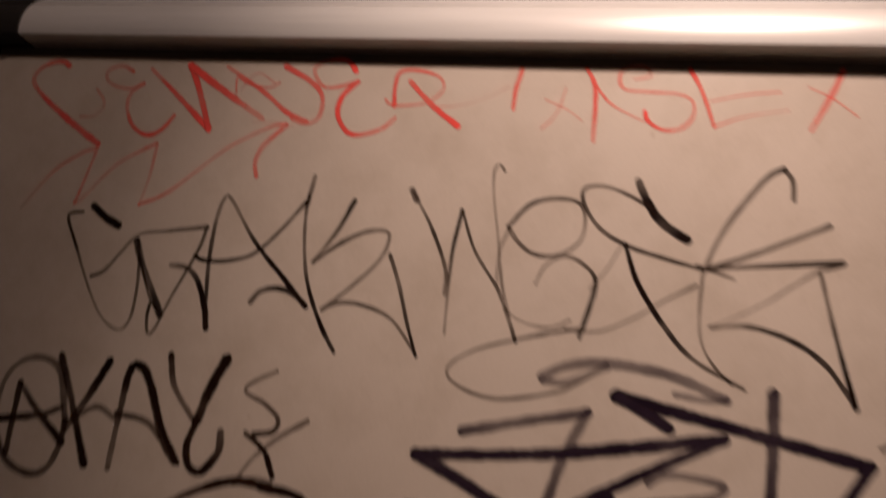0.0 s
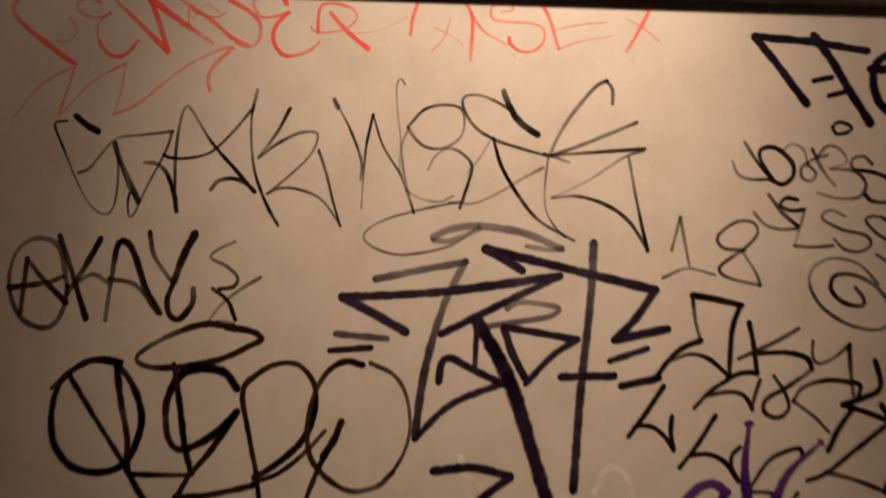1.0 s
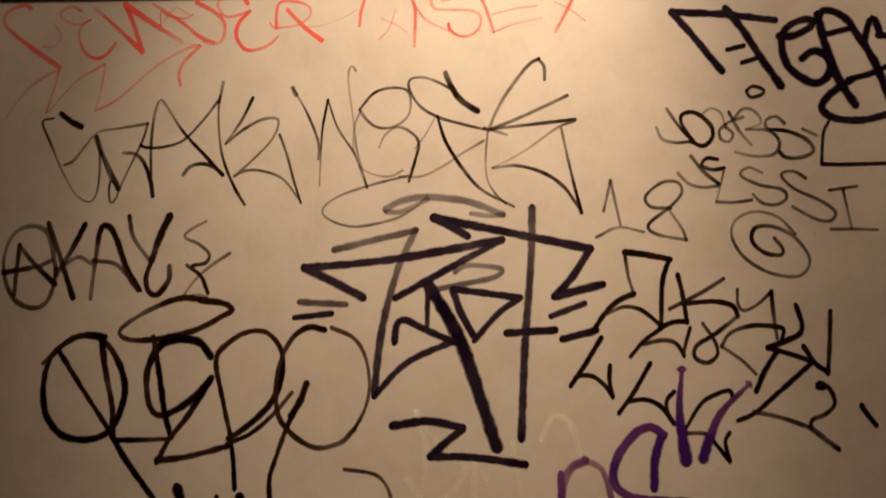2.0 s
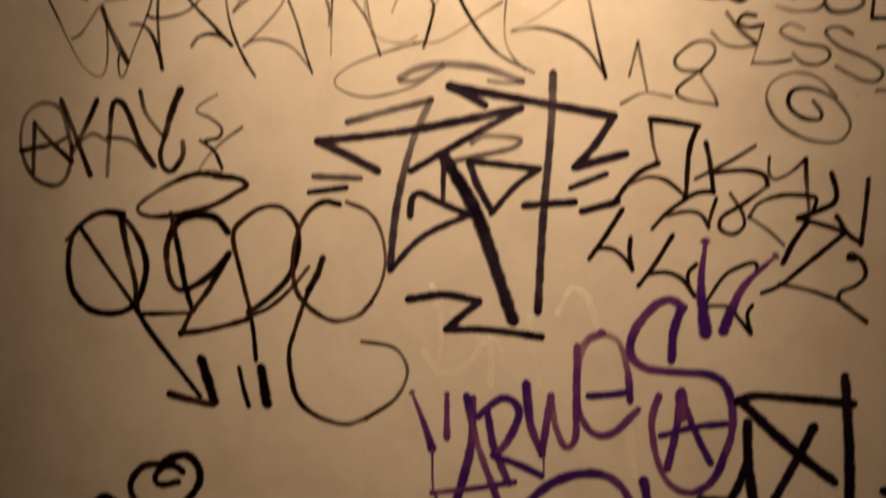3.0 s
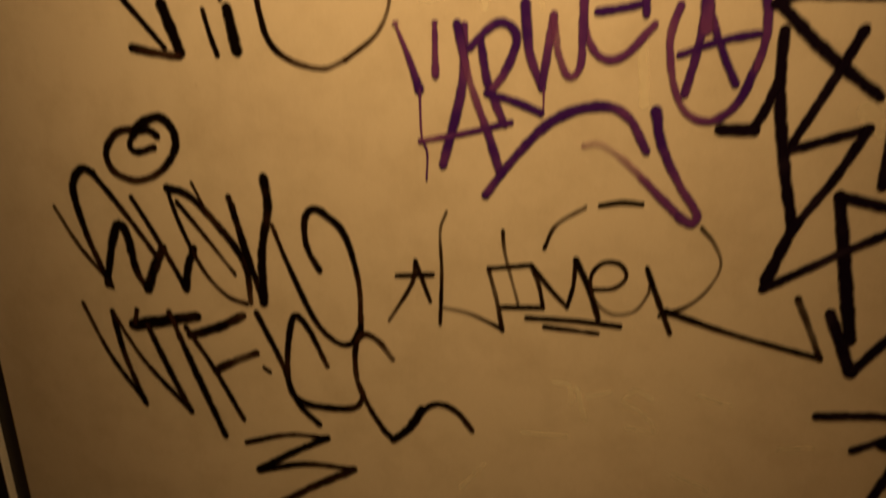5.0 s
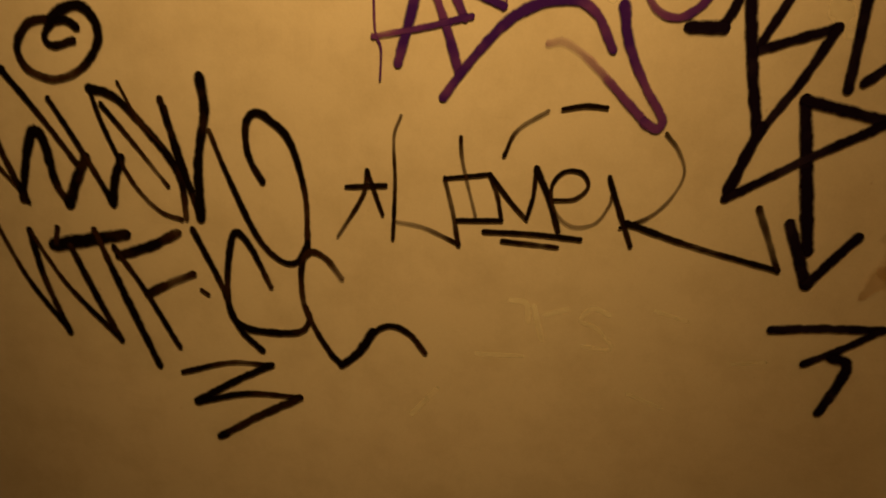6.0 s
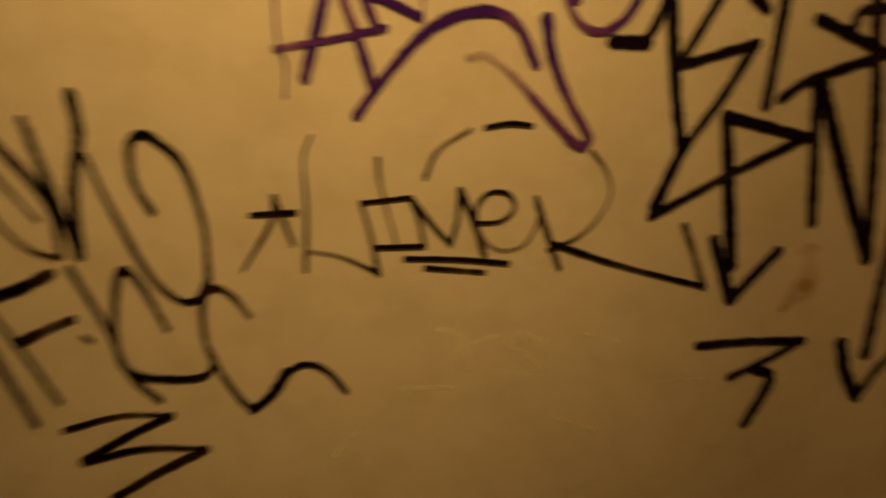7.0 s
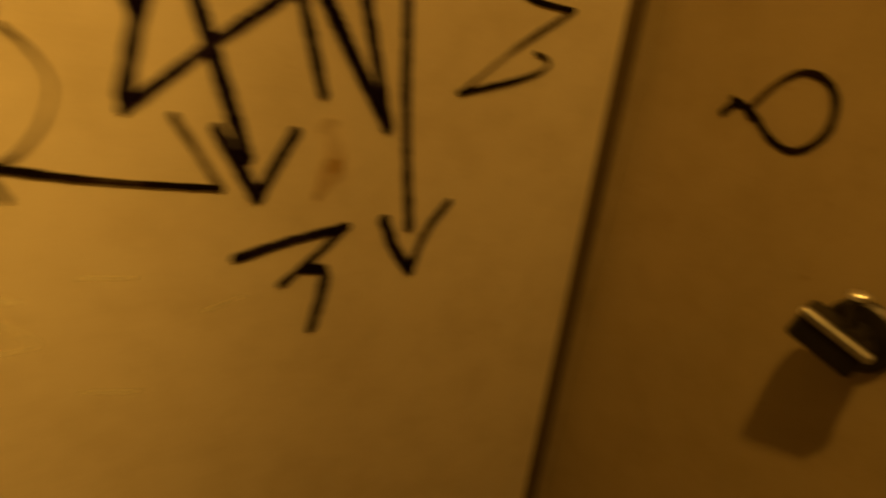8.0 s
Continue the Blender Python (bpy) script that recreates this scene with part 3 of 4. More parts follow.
tag("halo_and_arrow_tag", "round black marker tag with halo and arrow", "graffiti", -208, 1337, "black", [
    (7.0, 0.75, 0.7, [(-218, 1615), (-250, 1615), (-287, 1600), (-318, 1580), (-324, 1569), (-308, 1563), (-271, 1567), (-227, 1580), (-197, 1597), (-185, 1605), (-196, 1612), (-225, 1614)], 0, "halo"),
    (8.1, 0.9, 0.9, [(-343, 1565), (-365, 1566), (-387, 1559), (-411, 1537), (-419, 1505), (-414, 1470), (-393, 1447), (-366, 1442), (-340, 1448), (-323, 1464), (-313, 1498), (-317, 1523), (-329, 1545), (-345, 1562)]),
    (6.7, 0.9, 0.8, [(-345, 1563), (-375, 1564), (-401, 1549), (-421, 1529)]),
    (7.2, 1, 1, [(-401, 1544), (-367, 1501), (-330, 1456), (-304, 1421), (-241, 1352)]),
    (9.4, 1, 1, [(-347, 1562), (-339, 1524), (-328, 1484), (-325, 1449)]),
    (6.4, 1, 1, [(-322, 1445), (-288, 1448), (-253, 1452)]),
    (11.9, 1, 1, [(-240, 1397), (-232, 1375), (-222, 1347)], 0, "arrowhead"),
    (11.3, 1, 1, [(-280, 1350), (-255, 1346), (-225, 1343)], 0, "arrowhead"),
    (9.1, 1, 0.9, [(-208, 1550), (-222, 1565), (-247, 1568), (-271, 1559), (-285, 1531), (-284, 1500), (-275, 1481), (-261, 1479), (-239, 1491), (-218, 1509), (-206, 1525)]),
    (7.1, 0.7, 1, [(-281, 1568), (-271, 1528), (-261, 1482), (-251, 1454)]),
    (7.7, 1, 1, [(-207, 1523), (-232, 1480), (-253, 1452), (-267, 1424)]),
    (8.4, 1, 1, [(-267, 1426), (-231, 1433), (-182, 1449)]),
    (6.8, 0.9, 0.8, [(-179, 1463), (-190, 1501), (-201, 1546), (-187, 1567), (-163, 1581), (-139, 1580), (-122, 1559), (-122, 1526), (-134, 1499), (-161, 1472), (-181, 1458)]),
    (6.2, 1, 1, [(-179, 1463), (-173, 1431), (-170, 1402)]),
    (5.4, 0.9, 0.7, [(-182, 1452), (-154, 1466), (-128, 1490), (-108, 1515)]),
    (6.6, 0.9, 0.6, [(-73, 1588), (-92, 1590), (-111, 1576), (-124, 1546), (-127, 1513), (-120, 1484), (-98, 1464), (-74, 1456), (-48, 1464), (-33, 1480)]),
    (4.5, 0.6, 0.4, [(-33, 1480), (-22, 1503), (-18, 1529), (-24, 1560), (-39, 1581), (-65, 1591)]),
    (9.3, 1, 0.9, [(-91, 1526), (-97, 1508), (-107, 1489)]),
    (6.1, 0.9, 0.6, [(-105, 1492), (-114, 1469), (-125, 1433), (-129, 1415), (-126, 1388), (-117, 1361), (-95, 1344), (-60, 1337), (-34, 1347)]),
    (4.5, 0.5, 0.6, [(-35, 1346), (-1, 1373), (12, 1403), (5, 1423), (-10, 1433), (-42, 1435)]),
    (6.2, 0.9, 0.9, [(-191, 1391), (-185, 1367), (-178, 1346)], 0, "quote_mark"),
    (12.2, 1, 1, [(-163, 1393), (-159, 1372), (-155, 1351)], 0, "quote_mark"),
])

tag("angular_crown_tag", "angular thick black marker tag with dashes and halo", "graffiti", 74, 1456, "thick", [
    (9.6, 0.84, 0.84, [(46, 1719), (126, 1706), (217, 1691)]),
    (9.8, 0.84, 0.84, [(46, 1719), (66, 1710), (84, 1700)]),
    (8.2, 0.76, 0.84, [(217, 1691), (202, 1664), (183, 1639)]),
    (9.3, 0.84, 0.84, [(182, 1638), (207, 1646), (231, 1653)]),
    (8.3, 0.5, 0.5, [(-66, 1679), (-20, 1692), (26, 1704)]),
    (8.8, 0.42, 0.63, [(26, 1704), (9, 1663), (-4, 1609), (-10, 1562), (-12, 1520)]),
    (7.5, 0.84, 0.67, [(-12, 1518), (23, 1557), (74, 1584)]),
    (9.4, 0.84, 0.67, [(-100, 1657), (2, 1671), (122, 1697)]),
    (10.8, 0.84, 0.84, [(-100, 1657), (-66, 1643), (-31, 1627)]),
    (8.0, 0.67, 0.84, [(122, 1697), (73, 1668), (7, 1628)]),
    (6.3, 0.42, 0.46, [(73, 1660), (84, 1667), (101, 1668), (124, 1665), (116, 1656), (86, 1648), (46, 1638)]),
    (14.2, 0.84, 0.84, [(44, 1643), (82, 1583), (126, 1473)]),
    (8.5, 0.67, 0.84, [(71, 1640), (80, 1617), (95, 1592)]),
    (7.9, 0.84, 0.84, [(72, 1641), (144, 1635)]),
    (6.7, 0.76, 0.76, [(145, 1635), (122, 1617), (97, 1586)]),
    (6.3, 0.76, 0.76, [(43, 1640), (44, 1599)]),
    (7.5, 0.76, 0.84, [(8, 1579), (10, 1599), (20, 1604), (44, 1594), (75, 1583)]),
    (8.9, 0.59, 0.71, [(154, 1733), (155, 1677), (152, 1586), (152, 1484)]),
    (8.3, 0.84, 0.84, [(132, 1596), (183, 1602)]),
    (7.1, 0.84, 0.84, [(179, 1617), (213, 1632)], 0, "dash"),
    (8.2, 0.84, 0.84, [(192, 1593), (226, 1604)], 0, "dash"),
    (7.2, 0.46, 0.5, [(-104, 1618), (-50, 1618)], 0, "dash"),
    (6.6, 0.76, 0.76, [(-109, 1600), (-66, 1607)], 0, "dash"),
    (8.1, 0.35, 0.42, [(-9, 1727), (9, 1737), (38, 1742), (84, 1738), (122, 1725)], 0, "halo"),
    (5.9, 0.34, 0.29, [(-8, 1724), (10, 1725), (38, 1739)], 0, "halo"),
    (5.7, 0.34, 0.34, [(122, 1725), (108, 1723), (88, 1725)], 0, "halo"),
    (8.8, 0.84, 0.84, [(10, 1487), (50, 1495), (88, 1491)]),
    (8.7, 0.76, 0.84, [(88, 1489), (71, 1474), (54, 1457)]),
    (8.6, 0.84, 0.84, [(54, 1457), (103, 1460), (157, 1457)]),
])

tag("number_tag", "small number in thin grey-black marker", "graffiti", 274, 1701, "thin", [
    (3.4, 0.9, 0.8, [(230, 1732), (233, 1748), (236, 1765)]),
    (3.4, 0.8, 0.8, [(236, 1765), (242, 1741), (248, 1718)]),
    (3.8, 1, 0.8, [(224, 1704), (246, 1715), (272, 1711)]),
    (3.3, 0.8, 0.8, [(299, 1737), (279, 1738), (273, 1749), (289, 1764), (305, 1765), (310, 1755), (300, 1740), (277, 1719), (286, 1709), (316, 1704)]),
    (3.3, 0.8, 0.8, [(316, 1704), (311, 1716), (296, 1737)]),
])

tag("looped_letters_tag", "small looped letters in thin black marker", "graffiti", 363, 1790, "thin", [
    (3.3, 0.5, 0.9, [(282, 1823), (288, 1811), (302, 1807), (320, 1809)]),
    (3.7, 0.6, 1, [(292, 1843), (304, 1826), (320, 1809)]),
    (3.7, 0.9, 0.9, [(318, 1811), (307, 1829), (309, 1838), (322, 1839), (337, 1826), (339, 1813), (330, 1804), (317, 1809)]),
    (3.2, 0.7, 0.7, [(327, 1836), (336, 1844), (347, 1839), (352, 1823)]),
    (3.2, 0.7, 0.7, [(352, 1827), (346, 1821), (348, 1811), (356, 1809), (360, 1817), (352, 1827), (369, 1835)]),
    (3.6, 0.8, 1, [(355, 1840), (366, 1820), (378, 1806)]),
    (3.2, 0.8, 0.7, [(360, 1833), (369, 1844), (381, 1841), (387, 1829), (373, 1822)]),
    (3.6, 0.8, 0.7, [(373, 1822), (395, 1821), (406, 1809), (400, 1796), (380, 1794), (363, 1798)]),
    (3.5, 0.8, 0.8, [(410, 1829), (402, 1836), (392, 1832), (394, 1823), (412, 1821), (431, 1813), (439, 1801), (429, 1794), (413, 1793), (406, 1799)]),
    (3.5, 0.8, 0.8, [(428, 1823), (441, 1817)]),
    (3.1, 0.9, 0.9, [(372, 1863), (378, 1868), (389, 1864), (387, 1859), (376, 1856), (372, 1863)]),
])

tag("scribbled_letters_tag", "small scribbled letters in thin black marker", "graffiti", 391, 1719, "thin", [
    (2.8, 0.4, 0.8, [(305, 1775), (316, 1764), (330, 1760), (346, 1762)]),
    (3.7, 0.7, 0.9, [(318, 1793), (332, 1776), (347, 1764)]),
    (3.2, 0.8, 0.8, [(345, 1790), (334, 1791), (329, 1783), (340, 1779), (352, 1781)]),
    (3.2, 0.8, 0.8, [(352, 1781), (349, 1765), (345, 1745)]),
    (3.2, 0.8, 0.8, [(345, 1745), (362, 1745), (380, 1748)]),
    (3.1, 0.8, 0.8, [(389, 1777), (376, 1782), (368, 1774), (387, 1764), (409, 1760), (414, 1751), (405, 1744), (391, 1745), (381, 1754)]),
    (3.1, 0.8, 0.8, [(432, 1772), (420, 1779), (408, 1775), (421, 1761), (447, 1749), (461, 1738), (457, 1729), (443, 1730), (420, 1742)]),
    (3.0, 0.9, 0.8, [(455, 1760), (481, 1765)]),
    (3.0, 0.9, 0.8, [(468, 1760), (477, 1721)]),
    (3.0, 0.9, 0.8, [(457, 1720), (477, 1721), (501, 1721)]),
])

tag("spiral_doodle", "spiral doodle in thin black marker", "graffiti", 399, 1671, "thin", [
    (3.5, 0.9, 0.8, [(403, 1709), (411, 1699), (410, 1692), (393, 1694), (381, 1706), (384, 1719), (401, 1721), (422, 1711), (437, 1691), (434, 1676), (422, 1670), (397, 1674), (373, 1689), (361, 1710), (365, 1727), (383, 1736), (406, 1731), (423, 1714)]),
])

tag("bold_letters_tag", "bold rounded letters in broad black marker", "graffiti", 431, 1783, "thick", [
    (7.7, 1, 1, [(294, 1948), (346, 1945), (398, 1938)]),
    (7.8, 1, 1, [(294, 1948), (319, 1919), (330, 1905), (347, 1884)]),
    (8.2, 1, 1, [(349, 1951), (368, 1926), (385, 1899), (406, 1868)]),
    (4.9, 1, 1, [(352, 1907), (368, 1911)], 0, "dash"),
    (4.9, 1, 1, [(367, 1893), (380, 1897)], 0, "dash"),
    (8.0, 1, 1, [(403, 1921), (416, 1921), (433, 1930), (434, 1938), (422, 1937), (408, 1927), (406, 1908), (414, 1887), (435, 1872), (448, 1875), (454, 1888), (449, 1900), (437, 1905), (426, 1897)]),
    (9.0, 1, 1, [(440, 1943), (448, 1912), (462, 1875), (478, 1849)]),
    (7.8, 1, 1, [(439, 1937), (445, 1947), (456, 1946), (468, 1938), (478, 1923), (496, 1892), (517, 1838)]),
    (5.6, 1, 1, [(448, 1922), (473, 1929)]),
    (6.1, 1, 1, [(471, 1875), (491, 1881), (506, 1888)]),
    (6.7, 1, 1, [(485, 1913), (490, 1936), (495, 1937), (501, 1921)]),
    (7.2, 1, 1, [(499, 1921), (520, 1920)]),
    (7.8, 1, 1, [(474, 1875), (455, 1861), (446, 1846), (458, 1835), (485, 1833), (513, 1841)]),
    (3.3, 0.9, 0.8, [(453, 1831), (448, 1819), (447, 1788)]),
    (3.3, 0.9, 0.8, [(447, 1787), (469, 1787), (508, 1789)]),
])

tag("wiry_letters_tag", "wiry angular letters in brownish black marker", "graffiti", 347, 1480, "medium", [
    (5.7, 1, 1, [(253, 1689), (276, 1687), (300, 1683)]),
    (4.0, 0.8, 0.9, [(253, 1689), (258, 1663), (264, 1645)]),
    (5.1, 1, 0.9, [(299, 1683), (293, 1659), (293, 1614)]),
    (5.8, 0.9, 1, [(264, 1645), (247, 1636), (233, 1620), (224, 1604)]),
    (4.0, 0.7, 0.8, [(238, 1623), (255, 1631), (273, 1628), (293, 1613)]),
    (4.7, 0.8, 1, [(232, 1597), (217, 1569), (202, 1544)]),
    (4.1, 0.8, 0.9, [(206, 1553), (214, 1556), (226, 1555), (238, 1546), (246, 1535)]),
    (4.6, 0.9, 0.9, [(242, 1568), (242, 1552), (246, 1535)]),
    (5.1, 1, 0.9, [(308, 1667), (313, 1649), (319, 1618)]),
    (3.9, 0.6, 0.7, [(354, 1665), (333, 1650), (301, 1631)]),
    (4.4, 0.8, 0.9, [(314, 1637), (345, 1641), (364, 1637), (369, 1627)]),
    (4.6, 0.9, 1, [(263, 1579), (276, 1596), (293, 1610)]),
    (4.0, 0.8, 0.8, [(291, 1610), (304, 1617), (319, 1619)]),
    (4.5, 0.8, 1, [(276, 1593), (296, 1598), (309, 1595), (317, 1583)]),
    (3.9, 0.8, 0.9, [(322, 1612), (319, 1599), (316, 1584)]),
    (4.4, 0.9, 0.7, [(335, 1617), (347, 1600), (350, 1586), (340, 1577), (328, 1582), (329, 1594), (344, 1605), (357, 1616), (369, 1627)]),
    (3.8, 0.8, 0.9, [(368, 1654), (369, 1639), (375, 1633), (388, 1640), (401, 1654)]),
    (4.3, 0.9, 0.9, [(401, 1654), (404, 1629), (408, 1606)]),
    (4.8, 0.9, 1, [(425, 1641), (431, 1624), (430, 1613), (416, 1604), (399, 1596)]),
    (4.4, 0.9, 0.9, [(412, 1604), (414, 1615), (408, 1618), (383, 1618), (362, 1609), (354, 1595)]),
    (3.8, 0.8, 0.8, [(354, 1595), (374, 1582), (388, 1569)]),
    (4.9, 0.9, 1, [(408, 1593), (397, 1573), (389, 1551)]),
    (4.3, 0.9, 0.8, [(399, 1596), (421, 1591), (441, 1585)]),
    (4.3, 0.9, 1, [(442, 1584), (413, 1554), (388, 1529), (372, 1520)]),
    (4.9, 0.8, 0.9, [(388, 1530), (414, 1526), (442, 1518)]),
    (6.4, 1, 1, [(442, 1518), (454, 1509), (468, 1499)]),
    (4.3, 0.8, 1, [(433, 1600), (445, 1583), (457, 1575)]),
    (5.3, 0.9, 1, [(458, 1636), (458, 1604), (457, 1574)]),
    (4.8, 0.9, 0.9, [(453, 1559), (447, 1559), (449, 1564), (459, 1558), (464, 1544), (456, 1533), (443, 1526), (442, 1518)]),
    (4.6, 0.8, 1, [(283, 1573), (268, 1543), (253, 1519)]),
    (4.0, 0.8, 0.9, [(263, 1532), (279, 1535), (295, 1529), (309, 1512)]),
    (4.0, 0.9, 0.9, [(308, 1545), (301, 1536), (302, 1524), (309, 1512)]),
    (3.9, 0.9, 0.7, [(316, 1498), (334, 1533), (349, 1545), (363, 1550), (366, 1543)]),
    (3.9, 0.8, 0.9, [(320, 1503), (341, 1504), (352, 1493), (365, 1478)]),
    (3.9, 0.9, 0.9, [(364, 1507), (360, 1497), (365, 1478)]),
    (4.7, 1, 1, [(489, 1544), (495, 1535), (503, 1525)]),
])

tag("purple_letters_tag", "purple marker letters with drips and a circled letter", "graffiti", 220, 1213, "purple", [
    (12.2, 0.7, 1, [(315, 1566), (314, 1525), (322, 1475)], 0.65),
    (11.0, 0.7, 1, [(380, 1556), (356, 1528), (345, 1502), (339, 1479)], 0.6),
    (8.2, 0.9, 0.9, [(291, 1444), (291, 1473), (297, 1500)]),
    (8.2, 0.7, 0.9, [(299, 1500), (285, 1507), (269, 1498), (252, 1471), (250, 1447), (265, 1434), (292, 1432), (330, 1432), (348, 1418), (355, 1385), (352, 1355)]),
    (7.9, 0.9, 0.7, [(352, 1358), (341, 1323), (321, 1306), (298, 1313), (283, 1341), (276, 1378), (281, 1405)]),
    (7.9, 0.9, 0.8, [(303, 1413), (301, 1374), (295, 1329)]),
    (7.2, 0.9, 0.9, [(303, 1413), (310, 1392), (324, 1363), (337, 1340)]),
    (6.7, 0.9, 0.9, [(286, 1363), (318, 1376), (349, 1383)]),
    (12.3, 0.9, 0.7, [(303, 1409), (305, 1386)]),
    (6.9, 0.9, 0.9, [(210, 1398), (229, 1401), (250, 1406)]),
    (7.4, 0.8, 0.5, [(253, 1397), (248, 1430), (237, 1459), (219, 1467)]),
    (8.1, 0.5, 0.9, [(220, 1467), (203, 1454), (197, 1420), (202, 1379), (218, 1358), (238, 1361), (261, 1388)]),
    (9.1, 0.9, 0.9, [(144, 1405), (151, 1361), (165, 1329)]),
    (8.4, 0.8, 0.7, [(165, 1329), (168, 1363), (171, 1394)]),
    (8.3, 0.7, 0.9, [(171, 1394), (177, 1364), (189, 1340), (199, 1350), (198, 1391), (195, 1450)]),
    (9.5, 0.9, 0.8, [(87, 1382), (87, 1326), (70, 1247)]),
    (9.4, 1, 0.7, [(80, 1384), (94, 1333), (116, 1280), (130, 1242)]),
    (8.7, 0.9, 0.9, [(104, 1368), (113, 1330), (131, 1292)]),
    (8.0, 0.9, 0.7, [(93, 1363), (116, 1385), (132, 1384), (138, 1369), (128, 1341), (114, 1321)]),
    (7.4, 0.9, 0.9, [(112, 1321), (138, 1315), (166, 1305)]),
    (7.0, 0.9, 0.9, [(46, 1270), (92, 1281), (137, 1294)]),
    (9.6, 0.7, 0.9, [(19, 1381), (33, 1350), (44, 1321)], 0.6, "quote_mark"),
    (8.8, 0.8, 0.9, [(58, 1383), (60, 1336)], 0.4, "quote_mark"),
    (2.6, 0.7, 0.8, [(44, 1321), (47, 1275), (53, 1259), (53, 1230)], 0, "drip"),
    (2.4, 0.7, 0.6, [(167, 1328), (168, 1309)], 0, "drip"),
    (9.2, 0.9, 0.9, [(116, 1219), (142, 1258), (176, 1297), (216, 1314), (246, 1307), (268, 1275)]),
    (8.4, 0.3, 0.7, [(211, 1276), (225, 1278), (249, 1264), (281, 1236), (310, 1210)]),
    (9.4, 0.9, 0.9, [(307, 1213), (319, 1207), (323, 1215), (317, 1225), (302, 1245), (282, 1280), (272, 1313)]),
])

tag("huge_blocky_tag", "huge blocky black marker tag with down arrows", "graffiti", 495, 935, "thick", [
    (9.3, 1, 1, [(358, 1407), (373, 1415), (411, 1416), (464, 1416)]),
    (10.0, 1, 1, [(360, 1409), (406, 1369), (454, 1335)]),
    (9.0, 1, 1, [(431, 1389), (418, 1353), (393, 1290)]),
    (9.2, 1, 1, [(390, 1283), (418, 1294), (452, 1307)]),
    (9.4, 1, 1, [(452, 1307), (434, 1261), (410, 1212), (393, 1157)]),
    (10.4, 1, 1, [(369, 1386), (374, 1339), (388, 1278), (408, 1212)]),
    (8.3, 1, 1, [(372, 1344), (364, 1315), (356, 1300)]),
    (11.7, 1, 1, [(331, 1299), (359, 1300)]),
    (10.3, 1, 1, [(410, 1218), (402, 1185), (394, 1149)]),
    (11.9, 1, 1, [(442, 1245), (459, 1182), (480, 1104)]),
    (10.6, 1, 1, [(442, 1245), (517, 1232)]),
    (9.7, 1, 1, [(517, 1232), (457, 1193), (394, 1148)]),
    (12.0, 1, 1, [(458, 1129), (474, 1097), (488, 1069)], 0, "arrowhead"),
    (10.7, 1, 1, [(488, 1069), (505, 1098), (521, 1123)], 0, "arrowhead"),
    (9.7, 1, 1, [(455, 1442), (467, 1351), (474, 1257)]),
    (9.7, 1, 1, [(486, 1264), (508, 1282), (567, 1308)]),
    (9.5, 1, 1, [(500, 1331), (567, 1308)]),
    (11.7, 1, 1, [(543, 1352), (577, 1242), (608, 1122)]),
    (8.6, 1, 1, [(531, 1327), (532, 1338), (540, 1342), (564, 1344)]),
    (10.4, 1, 1, [(513, 1281), (545, 1154)]),
    (12.6, 1, 1, [(516, 1283), (557, 1209), (608, 1122)]),
    (9.1, 1, 1, [(579, 1309), (610, 1327), (644, 1346)]),
    (11.1, 0.9, 1, [(607, 1338), (618, 1243), (626, 1137), (640, 1019)]),
    (10.4, 1, 1, [(596, 1248), (651, 1260)]),
    (12.9, 1, 1, [(611, 1031), (625, 999), (645, 969)], 0, "arrowhead"),
    (10.5, 1, 1, [(645, 969), (660, 1010), (684, 1040)], 0, "arrowhead"),
    (10.7, 1, 1, [(469, 1016), (514, 1024), (570, 1030)]),
    (9.4, 1, 1, [(570, 1030), (542, 1006), (509, 982)]),
    (11.3, 1, 1, [(533, 993), (549, 988), (548, 966), (538, 927)]),
])

tag("wiry_zigzag_tag", "wiry zigzag in thin black marker", "graffiti", 735, 1161, "medium", [
    (5.5, 0.9, 0.9, [(679, 1292), (697, 1296), (721, 1293)]),
    (5.7, 0.9, 0.9, [(679, 1291), (706, 1273), (727, 1253)]),
    (5.5, 0.8, 1, [(729, 1248), (764, 1236), (812, 1230)]),
    (5.4, 0.8, 0.8, [(735, 1264), (768, 1259), (809, 1260)]),
    (5.7, 0.7, 0.8, [(812, 1230), (745, 1193), (683, 1151)]),
    (5.9, 0.9, 0.7, [(683, 1151), (756, 1163), (788, 1174), (786, 1183), (771, 1188)]),
    (5.2, 0.8, 0.8, [(727, 1253), (749, 1273), (782, 1313)]),
])

